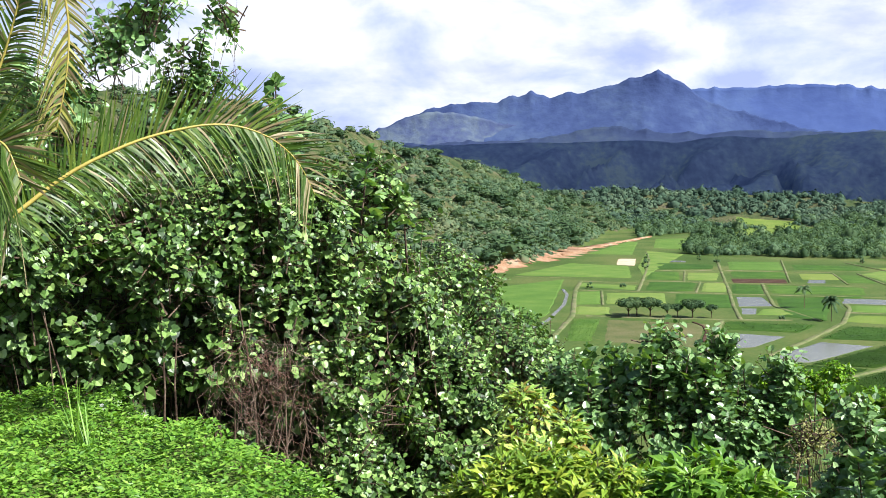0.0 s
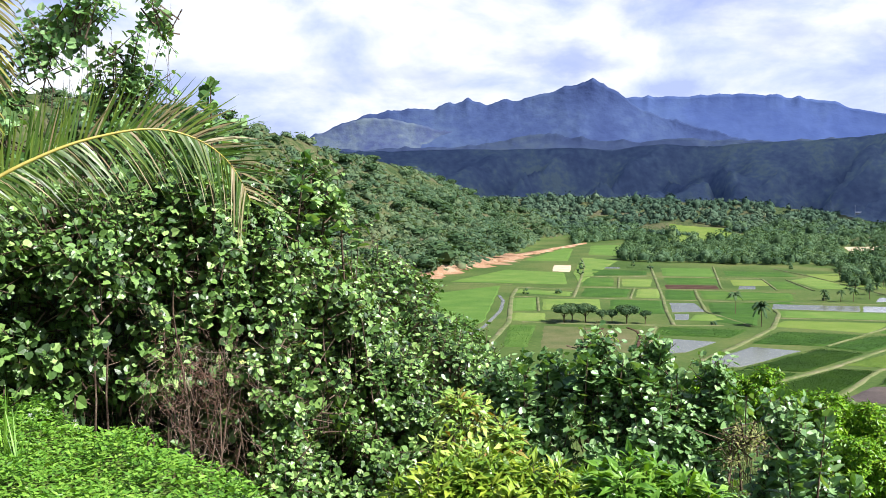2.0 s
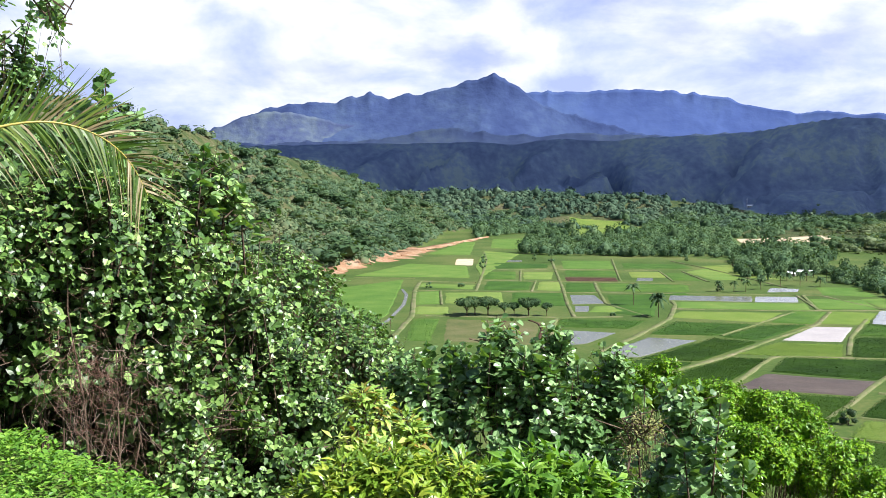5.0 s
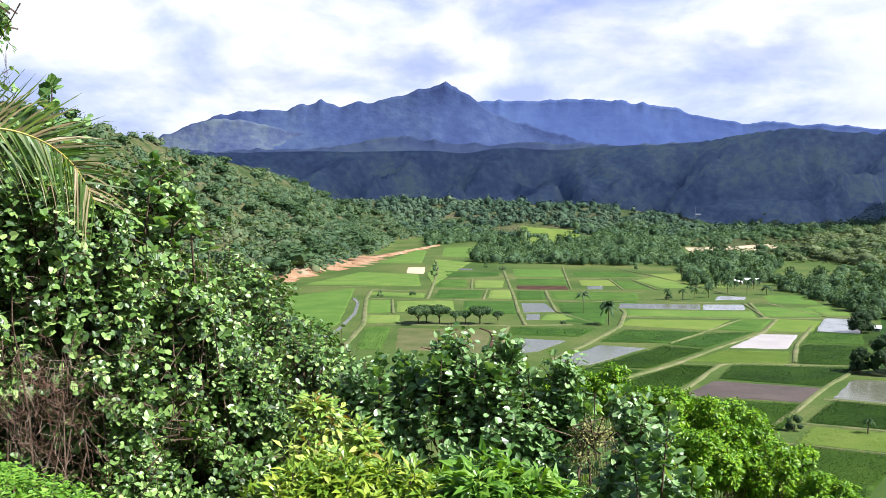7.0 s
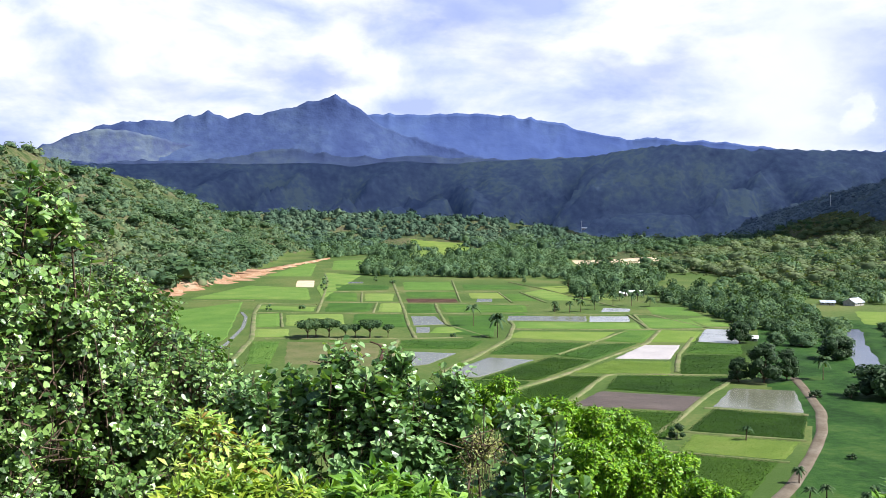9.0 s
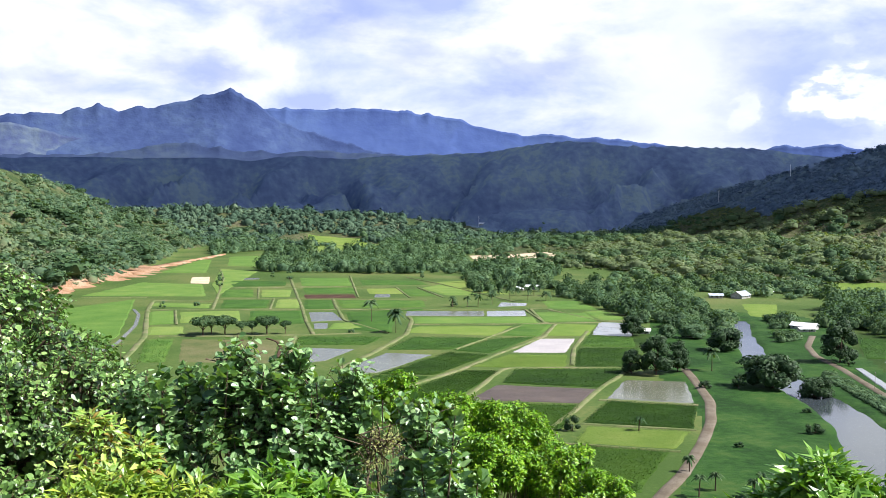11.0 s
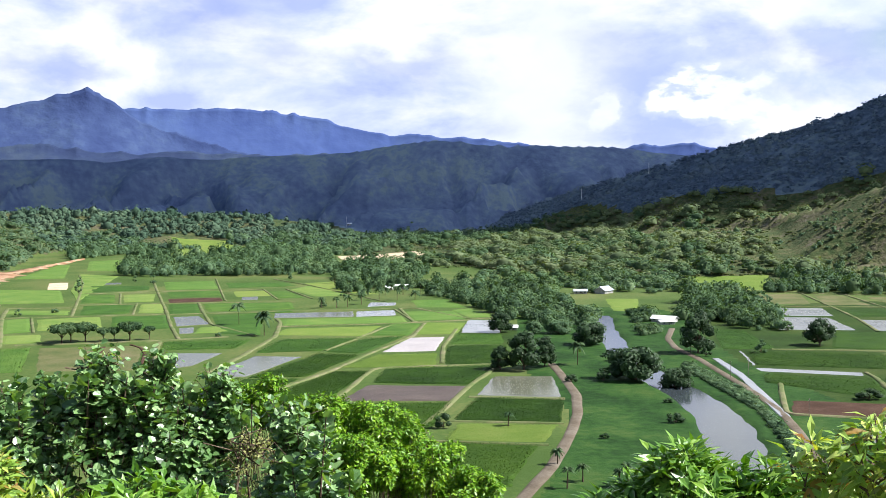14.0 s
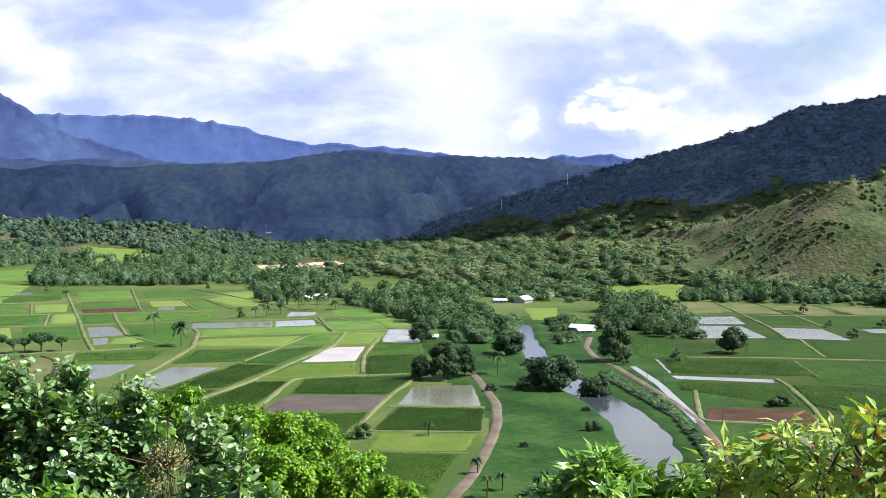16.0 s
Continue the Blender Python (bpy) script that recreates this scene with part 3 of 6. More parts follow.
range_of("mountain_range", up(4250, [(-9, 1.2), (-5, 2.1), (-3.1, 2.9), (-1.9, 3.5), (-0.85, 3.86), (1.1, 4.05), (2.9, 4.16), (4.25, 4.68), (5.14, 4.7), (5.74, 4.52), (6.78, 4.65), (8.25, 4.86), (9.27, 5.0), (10.0, 5.33), (11.3, 5.63), (12.88, 4.78), (14.03, 3.95), (16, 3.3), (17.9, 2.76), (20.6, 2.3), (24, 1.7)]), 420, 11, "mountain range with a sharp central peak, blue haze put into its colour", 1, "mountain")
range_of("mountain_range", up(3700, [(-5, 1.7), (-2, 2.0), (2, 2.15), (6, 2.3), (8.5, 2.85), (10, 2.75), (13, 2.45), (16, 2.5), (19, 2.35), (22, 2.4), (26, 2.4), (30, 2.2), (34, 2.0)]), 800, 8, "low wooded foothills in front of the peak, coloured with blue haze", 9, "foothill")
range_of("mountain_range", up(4150, [(-9, 1.0), (-5, 2.05), (-3.1, 2.87), (-1.9, 3.44), (-0.9, 3.75), (0.5, 3.6), (2, 3.3), (4, 2.9), (6, 2.5), (9, 1.9)]), 380, 8, "end of the mountain range with steep gullies, sunlight painted in as pale green", 12, "mountain_lit_tint")
range_of("mountain_range", up(4600, [(9, 4.4), (11.7, 4.62), (12.9, 4.7), (16.5, 4.76), (19.2, 4.7), (20.6, 4.66), (22.6, 4.47), (25.3, 3.65), (26.7, 3.4), (28.2, 3.45), (29.4, 3.32), (30.8, 3.3), (33.6, 2.95), (36.3, 2.75), (40, 2.3)]), 450, 8, "long plateau mountain behind the peak, its colour faded with blue haze", 4, "mountain_far")
range_of("mountain_range", up(4500, [(37.5, 2.2), (39.1, 2.66), (40, 2.85), (41.1, 2.82), (42.5, 2.9), (43.4, 2.7), (45, 2.4), (48, 2.0)]), 600, 7, "low distant hills at the valley's end, haze blue in their colour", 6, "mountain_far")


# cloud sheet out of view, added to cast shade on the ridge and side hill
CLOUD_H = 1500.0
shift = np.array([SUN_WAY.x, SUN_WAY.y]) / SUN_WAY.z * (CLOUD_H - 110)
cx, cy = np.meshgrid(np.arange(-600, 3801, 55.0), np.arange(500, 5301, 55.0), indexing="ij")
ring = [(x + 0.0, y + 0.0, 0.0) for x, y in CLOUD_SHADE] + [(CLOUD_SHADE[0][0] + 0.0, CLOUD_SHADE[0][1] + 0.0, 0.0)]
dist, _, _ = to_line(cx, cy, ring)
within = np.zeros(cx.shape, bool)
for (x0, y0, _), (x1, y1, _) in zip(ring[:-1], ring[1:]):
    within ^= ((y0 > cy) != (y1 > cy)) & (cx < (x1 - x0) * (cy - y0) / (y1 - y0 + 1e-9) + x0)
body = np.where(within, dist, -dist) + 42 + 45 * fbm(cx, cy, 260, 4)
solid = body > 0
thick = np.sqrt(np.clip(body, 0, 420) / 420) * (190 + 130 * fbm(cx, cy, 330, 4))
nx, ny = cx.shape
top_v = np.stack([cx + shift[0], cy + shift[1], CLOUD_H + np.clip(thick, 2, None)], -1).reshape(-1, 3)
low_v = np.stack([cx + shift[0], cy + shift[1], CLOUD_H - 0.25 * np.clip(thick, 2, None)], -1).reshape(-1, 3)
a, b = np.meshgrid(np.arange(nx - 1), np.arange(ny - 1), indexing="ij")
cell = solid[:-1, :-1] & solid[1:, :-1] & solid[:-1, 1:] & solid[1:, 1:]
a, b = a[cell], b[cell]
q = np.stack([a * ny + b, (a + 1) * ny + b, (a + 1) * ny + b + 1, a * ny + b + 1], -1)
thing("cloud", mesh_of("cloud", np.concatenate([top_v, low_v]), np.concatenate([q, q[:, ::-1] + nx * ny]), M["cloud"], smooth=True), label="unseen cloud sheet added above the view to shade the ridge and side hill", category="cloud", kind="structure")

# ---------------------------------------------------------------- the plain: water, roads, bunds, fields


def ribbon(line, widths, z, crown=0.0, step=4.0, uneven=0.0, follow=False):
    """A strip along a line, densely stepped, with a sloping edge on either side."""
    p = np.array(line, float)[:, :2]
    seg = np.concatenate([[0], np.cumsum(np.hypot(*np.diff(p, axis=0).T))])
    n = max(3, int(seg[-1] / step))
    s = np.linspace(0, seg[-1], n)
    c = np.stack([np.interp(s, seg, p[:, q]) for q in (0, 1)], -1)
    for _ in range(max(1, int(10 / step))):
        c[1:-1] = (c[:-2] + 2 * c[1:-1] + c[2:]) / 4
    w = np.interp(s, seg, np.broadcast_to(np.asarray(widths, float), (len(p),)))
    t = np.gradient(c, axis=0)
    t /= np.linalg.norm(t, axis=1, keepdims=True)
    side = np.stack([t[:, 1], -t[:, 0]], -1)
    prof = [(-0.62, -0.5), (-0.5, 0.0), (-0.2, crown), (0.2, crown), (0.5, 0.0), (0.62, -0.5)]
    v = []
    for o, dz in prof:
        ww = w * (1 + uneven * fbm(c[:, 0] + 50 * o, c[:, 1], 14, 3))
        xy = c + side * (o * ww)[:, None]
        zz = (land(xy[:, 0], xy[:, 1]) if follow else 0) + z + dz + (0.06 * fbm(xy[:, 0], xy[:, 1], 5, 2) if crown else 0)
        v.append(np.concatenate([xy, np.broadcast_to(zz, (n,))[:, None]], 1))
    v = np.stack(v, 1)
    m = len(prof)
    a, b = np.meshgrid(np.arange(n - 1), np.arange(m - 1), indexing="ij")
    q = np.stack([a * m + b, (a + 1) * m + b, (a + 1) * m + b + 1, a * m + b + 1], -1).reshape(-1, 4)
    return v.reshape(-1, 3), q


def road(width, *line):
    v, q = ribbon(line, width, 0.22, 0.12, 3, 0.15)
    thing("road", mesh_of("road", v, q, M["road"], smooth=True), label="pale dirt farm road with worn edges", category="road", kind="structure")


def bund(width, *line):
    v, q = ribbon(line, width * 0.82, 0.42, 0.16, 3, 0.45)
    thing("bund", mesh_of("bund", v, q, M["bund"], smooth=True), label="low earth bund with dry yellow-green grass between fields", category="path", kind="structure")


def ditch(width, *line):
    v, q = ribbon(line, width, 0.3, 0.0, 3, 0.3)
    thing("ditch", mesh_of("ditch", v, q, M["pond"] if line[0][0] > 330 else M["silt"]), label="narrow irrigation ditch full of water", category="ditch", kind="structure")


def patch(corners, step, z, rough, edge):
    """A slab over a four-sided plot, with an uneven top and frayed edges that go down into the ground."""
    c = np.array(corners, float)
    nu = int(np.clip(np.linalg.norm(c[1] - c[0]) / step, 3, 90))
    nv = int(np.clip(np.linalg.norm(c[3] - c[0]) / step, 3, 90))
    u, v = np.meshgrid(np.linspace(0, 1, nu + 1), np.linspace(0, 1, nv + 1), indexing="ij")
    p = c[0] * ((1 - u) * (1 - v))[..., None] + c[1] * (u * (1 - v))[..., None] + c[2] * (u * v)[..., None] + c[3] * ((1 - u) * v)[..., None]
    rim = (u == 0) | (u == 1) | (v == 0) | (v == 1)
    if edge:
        wob = np.stack([fbm(p[..., 0], p[..., 1], 9, 3), fbm(p[..., 1], p[..., 0] + 70, 9, 3)], -1)
        p = p + wob * edge
    zz = z + rough * fbm(p[..., 0], p[..., 1], 2.6 * step, 3)
    zz = np.where(rim, -0.1, zz) + np.clip(land(p[..., 0], p[..., 1]), 0, None)
    a, b = np.meshgrid(np.arange(nu), np.arange(nv), indexing="ij")
    w = nv + 1
    q = np.stack([a * w + b, a * w + b + 1, (a + 1) * w + b + 1, (a + 1) * w + b], -1).reshape(-1, 4)
    return np.concatenate([p, zz[..., None]], -1).reshape(-1, 3), q


def pond(*corners):
    v, q = patch(corners, 2.5, 0.16, 0.0, 0.9)
    near_road = corners[0] == (277, 566)
    # ponds beyond x 330 get the base colour that carries painted sky brightness
    mat = M["pale_silt"] if near_road else M["pond"] if corners[0][0] > 330 else M["silt"]
    thing("flooded_paddy", mesh_of("flooded_paddy", v, q, mat), label="flooded paddy of pale pinkish muddy water" if near_road else "flooded paddy with still water reflecting the sky", category="paddy", group="flooded paddies")


def soil(kind, label, *corners):
    v, q = patch(corners, 2.5, 0.22, 0.12, 0.8)
    thing("bare_field", mesh_of("bare_field", v, q, M[kind]), label=label, category="field")


def mud(*c):
    soil("mud", "drained paddy of wet brown mud", *c)


def redsoil(*c):
    soil("redsoil", "ploughed field of bare red-brown soil", *c)


def sand(*c):
    soil("sand", "small plot of pale bare sand", *c)


def crop(kind, label, tall, *corners):
    c = np.array(corners, float)
    dist = np.linalg.norm(c.mean(0))
    v, q = patch(corners, max(1.6, dist / 260), tall * 0.55, tall * 0.35, 1.1)
    heap = Heap()
    heap.add(v, q)
    if dist < 720 and tall > 0.3:
        # rows of plants: two crossed tilted leaves each
        long_, wide = np.linalg.norm(c[1] - c[0]), np.linalg.norm(c[3] - c[0])
        gap = 0.95 if dist < 520 else 1.5
        nu, nv = int(long_ / gap), int(wide / gap)
        u, w = np.meshgrid((np.arange(nu) + 0.5) / nu, (np.arange(nv) + 0.5) / nv, indexing="ij")
        u, w = (u + rng.normal(0, 0.12 / nu, u.shape)).ravel(), (w + rng.normal(0, 0.3 / nv, w.shape)).ravel()
        p = c[0] * ((1 - u) * (1 - w))[:, None] + c[1] * (u * (1 - w))[:, None] + c[2] * (u * w)[:, None] + c[3] * ((1 - u) * w)[:, None]
        keep = fbm(p[:, 0], p[:, 1], 12, 3) > -0.62
        p = p[keep]
        n = len(p)
        s = rng.uniform(0.35, 0.8, n) * gap * 0.75
        for turn in (0.0, 1.3):
            a = rng.uniform(0, 6.28, n) + turn
            d = np.stack([np.cos(a), np.sin(a)], -1)
            e = np.stack([-d[:, 1], d[:, 0]], -1)
            h0, h1 = tall * rng.uniform(0.6, 0.85, n), tall * rng.uniform(0.7, 1.1, n)
            quad = np.stack([np.c_[p - d * s[:, None] * 0.3 - e * s[:, None] * .5, h0], np.c_[p - d * s[:, None] * 0.3 + e * s[:, None] * .5, h0],
                             np.c_[p + d * s[:, None] + e * s[:, None] * .3, h1], np.c_[p + d * s[:, None] - e * s[:, None] * .3, h1]], 1)
            heap.add(quad.reshape(-1, 3), np.arange(4 * n).reshape(-1, 4))
    thing("taro_field" if kind != "fallow" else "fallow_field", heap.mesh("field", M[kind]), label=label, category="field", group="fields on the valley floor")


def taro_dark(*c):
    east = c[0][0] > 380 and c[0][1] < 600 or math.hypot(*c[0]) < 590
    crop("taro_deep" if east else "taro_dark", "deep green field of dense full-grown taro" if east else "dark green field of dense full-grown taro", 0.9, *c)


def taro(*c):
    east = c[0][0] > 440 and c[0][1] < 600
    crop("taro_dark" if east else "taro", "mid-green field of leafy taro", 0.7, *c)


def taro_young(*c):
    crop("taro_young", "yellow-green field of young taro", 0.45, *c)


def fallow(*c):
    crop("fallow", "fallow olive-brown field of dry grass", 0.25, *c)


# plots on the plain, corner by corner, in metres from the lookout
pond((253, 418), (290, 460), (317, 445), (285, 393))
pond((277, 566), (324, 617), (347, 609), (309, 553))
pond((365, 623), (410, 687), (434, 671), (387, 604))
pond((159, 531), (209, 592), (233, 573), (180, 521))
pond((148, 565), (168, 629), (198, 610), (167, 572))
pond((632, 583), (668, 628), (704, 610), (663, 563))
pond((561, 524), (621, 581), (650, 557), (604, 492))
pond((614, 485), (658, 538), (685, 510), (642, 452))
pond((691, 471), (705, 493), (726, 484), (707, 461))
pond((417, 401), (423, 413), (460, 372), (451, 363))
pond((428, 417), (463, 463), (463, 460), (430, 416))
pond((325, 257), (351, 284), (370, 268), (344, 244))
pond((474, 407), (480, 411), (487, 403), (484, 400))
pond((209, 757), (225, 823), (245, 818), (236, 758))
pond((199, 714), (208, 750), (221, 747), (209, 711))
pond((216, 709), (220, 725), (232, 722), (227, 707))
pond((288, 773), (302, 807), (363, 787), (346, 749))
pond((346, 749), (364, 787), (396, 779), (379, 741))
pond((386, 814), (407, 849), (426, 834), (415, 812))
pond((276, 668), (291, 680), (301, 674), (294, 663))
pond((315, 927), (327, 960), (343, 956), (331, 923))
pond((231, 1181), (239, 1206), (273, 1198), (267, 1173))
mud((193, 438), (223, 469), (264, 442), (238, 411))
redsoil((342, 312), (369, 337), (402, 306), (380, 281))
redsoil((253, 936), (262, 976), (309, 964), (300, 925))
sand((184, 1142), (201, 1233), (222, 1228), (203, 1130))
taro_dark((217, 375), (251, 412), (282, 388), (252, 349))
taro_young((196, 346), (216, 369), (249, 346), (226, 323))
taro_dark((156, 295), (193, 342), (221, 320), (181, 278))
taro_dark((163, 388), (188, 433), (235, 408), (202, 365))
taro_dark((227, 472), (252, 508), (311, 487), (266, 444))
taro_young((233, 525), (273, 558), (305, 545), (278, 499))
taro_dark((286, 504), (325, 569), (360, 555), (314, 490))
taro_dark((330, 575), (359, 615), (384, 599), (361, 560))
taro_young((333, 629), (373, 689), (400, 671), (361, 618))
taro_dark((306, 640), (350, 695), (369, 683), (328, 625))
taro((372, 702), (394, 764), (432, 745), (413, 689))
taro((422, 789), (445, 845), (478, 837), (456, 761))
taro((419, 699), (433, 754), (454, 757), (443, 693))
taro_dark((179, 518), (244, 579), (261, 560), (206, 506))
taro_dark((250, 584), (295, 626), (325, 624), (265, 566))
taro_dark((149, 479), (176, 516), (202, 502), (165, 469))
taro_dark((163, 457), (225, 512), (241, 504), (187, 438))
taro_dark((212, 601), (248, 651), (295, 630), (250, 589))
taro_young((251, 676), (272, 706), (339, 686), (301, 639))
taro((277, 723), (290, 761), (380, 734), (364, 694))
taro_dark((394, 376), (411, 394), (446, 353), (405, 310))
taro_dark((431, 417), (464, 459), (522, 407), (487, 364))
taro((468, 348), (521, 405), (548, 379), (493, 318))
taro_dark((412, 309), (450, 355), (487, 314), (415, 267))
taro((460, 474), (524, 548), (533, 527), (488, 456))
taro_dark((518, 442), (582, 495), (610, 472), (552, 410))
taro_dark((553, 407), (611, 468), (659, 425), (578, 373))
fallow((687, 662), (756, 732), (785, 705), (720, 634))
fallow((725, 626), (792, 701), (807, 676), (755, 600))
taro_dark((670, 553), (706, 597), (738, 577), (700, 529))
taro_dark((700, 524), (741, 574), (815, 526), (744, 481))
fallow((763, 583), (813, 658), (844, 638), (792, 570))
fallow((800, 564), (843, 625), (889, 575), (832, 538))
taro_young((726, 806), (802, 884), (866, 821), (784, 743))
taro_young((543, 682), (602, 769), (630, 751), (555, 664))
taro((13, 584), (-2, 859), (111, 977), (70, 716))
taro((66, 1024), (138, 1169), (195, 1124), (175, 985))
taro((176, 1318), (276, 1589), (283, 1558), (230, 1295))
taro((114, 912), (121, 941), (166, 914), (157, 877))
taro((95, 776), (108, 866), (128, 870), (115, 778))
taro((88, 720), (94, 765), (119, 759), (112, 714))
taro((119, 781), (130, 856), (177, 853), (159, 759))
taro_dark((165, 875), (182, 948), (222, 938), (202, 865))
taro_dark((184, 971), (202, 1049), (231, 1042), (213, 964))
taro((219, 962), (237, 1040), (267, 1033), (246, 956))
taro((208, 864), (228, 937), (249, 932), (227, 854))
taro_dark((163, 758), (184, 847), (224, 836), (203, 748))
taro_dark((215, 1089), (230, 1164), (287, 1134), (273, 1082))
fallow((89, 594), (105, 691), (166, 667), (136, 571))
taro((69, 600), (84, 697), (102, 692), (83, 596))
taro((286, 1072), (313, 1180), (367, 1167), (338, 1059))
taro_dark((267, 987), (281, 1051), (331, 1039), (315, 975))
taro_dark((228, 845), (248, 921), (273, 914), (252, 839))
taro_dark((260, 846), (276, 914), (348, 885), (329, 829))
taro_dark((224, 701), (253, 816), (294, 805), (243, 676))
taro_dark((168, 641), (179, 678), (231, 658), (209, 625))
taro_dark((275, 810), (298, 813), (321, 816), (320, 807))
taro_dark((349, 1064), (368, 1132), (423, 1102), (421, 1047))
taro_young((322, 961), (339, 1023), (372, 1015), (355, 953))
taro_dark((349, 930), (369, 1002), (386, 998), (375, 918))
taro((387, 927), (394, 1010), (433, 1052), (421, 912))
taro_young((420, 963), (439, 1082), (475, 1090), (449, 911))
taro((208, 711), (222, 743), (236, 747), (235, 704))
taro((278, 1422), (325, 1644), (384, 1666), (320, 1388))
taro((201, 1107), (259, 1365), (293, 1302), (185, 988))
taro_young((470, 1741), (579, 2122), (682, 2047), (616, 1815))
road(4.2, (177, 265), (187, 274), (209, 294), (239, 326), (267, 358), (294, 395), (313, 429), (339, 478))
road(3.8, (289, 250), (318, 285), (346, 321), (367, 355), (391, 398), (420, 450), (440, 492), (464, 526), (503, 566))
ditch(4.0, (429, 446), (397, 394), (357, 337), (338, 311))
ditch(2.6, (37, 594), (67, 687), (88, 778), (98, 846), (99, 887))
bund(2.9, (135, 432), (164, 465), (205, 500), (230, 522), (261, 555), (331, 624), (371, 682))
bund(2.2, (252, 588), (341, 681), (371, 695))
bund(3.6, (160, 534), (202, 593), (250, 666), (282, 740), (289, 766))
bund(2.9, (188, 433), (243, 507), (251, 513), (316, 491))
bund(2.9, (183, 352), (223, 395), (265, 442), (289, 466), (314, 490))
bund(2.9, (288, 510), (323, 570), (373, 640))
bund(2.2, (215, 374), (252, 347))
bund(2.2, (192, 345), (225, 319))
bund(2.9, (249, 416), (284, 390))
bund(2.9, (369, 696), (405, 789), (417, 781), (413, 689), (437, 683))
bund(2.2, (273, 717), (345, 694), (409, 683))
bund(2.9, (400, 372), (343, 315), (378, 279), (405, 305), (449, 354), (460, 370))
bund(2.9, (483, 456), (520, 429), (578, 373))
bund(2.2, (667, 646), (823, 532))
bund(2.9, (485, 363), (523, 409))
bund(2.9, (551, 408), (613, 474))
bund(2.9, (775, 766), (628, 581), (624, 583))
bund(2.9, (802, 724), (664, 543), (609, 481))
bund(2.9, (775, 766), (806, 699), (849, 642), (894, 578))
bund(2.9, (814, 679), (747, 582), (694, 514))
bund(2.2, (844, 638), (796, 561))
bund(3.6, (35, 509), (58, 592), (86, 711), (108, 875), (123, 957), (170, 935))
bund(2.9, (157, 863), (199, 1050), (231, 1199), (255, 1344))
bund(2.2, (109, 879), (157, 863), (231, 839), (324, 811))
bund(2.2, (115, 771), (129, 870))
bund(2.9, (95, 709), (141, 694), (185, 685), (223, 681))
bund(2.9, (191, 684), (208, 765), (232, 867), (249, 943), (303, 1182))
bund(2.9, (139, 550), (163, 634), (178, 681))
bund(2.9, (240, 677), (235, 758), (260, 861), (276, 925))
bund(2.2, (181, 954), (252, 931), (351, 884))
bund(2.2, (238, 1054), (213, 946))
bund(2.2, (201, 851), (227, 943))
bund(2.2, (302, 930), (377, 1193))
bund(2.2, (346, 913), (374, 1029), (340, 1037))
bund(2.2, (376, 906), (394, 1017))
bund(2.2, (206, 1069), (283, 1058), (339, 1044))
bund(2.2, (420, 846), (433, 1052), (432, 1152))
bund(2.2, (304, 816), (399, 787), (372, 704))
bund(2.2, (67, 1005), (122, 986))
v, q = ribbon(RIVER, [w + 14 for _, _, w in RIVER], -0.75, 0.0, 4)
thing("river", mesh_of("river", v, q, M["river"]), label="slow grey-green river reflecting the cloudy sky", category="river", kind="structure")
# eroded clay bank at the foot of the wooded hill
v, q = ribbon([(4, 930), (22, 1003), (71, 1142), (124, 1274), (190, 1420), (283, 1608), (330, 1700)], [6, 13, 24, 38, 24, 8, 2], 0.6, 1.6, 4, 1.6, True)
thing("clay_bank", mesh_of("clay_bank", v, q, M["clay"], smooth=True), label="eroded orange clay bank below the wooded hill", category="bank", kind="structure")
sand((640, 1420), (690, 1560), (800, 1500), (770, 1390))


def track(*line):
    v, q = ribbon(line, 1.5, 0.5, 0.05, 2, 0.4)
    thing("wheel_track", mesh_of("wheel_track", v, q, M["redsoil"]), label="brown wheel track across the fallow field", category="track", kind="structure")


track((120, 611), (131, 648), (139, 674))
track((122.5, 610), (133.5, 648), (141.5, 673))
track((158, 675), (160, 657), (156, 631), (144, 591))

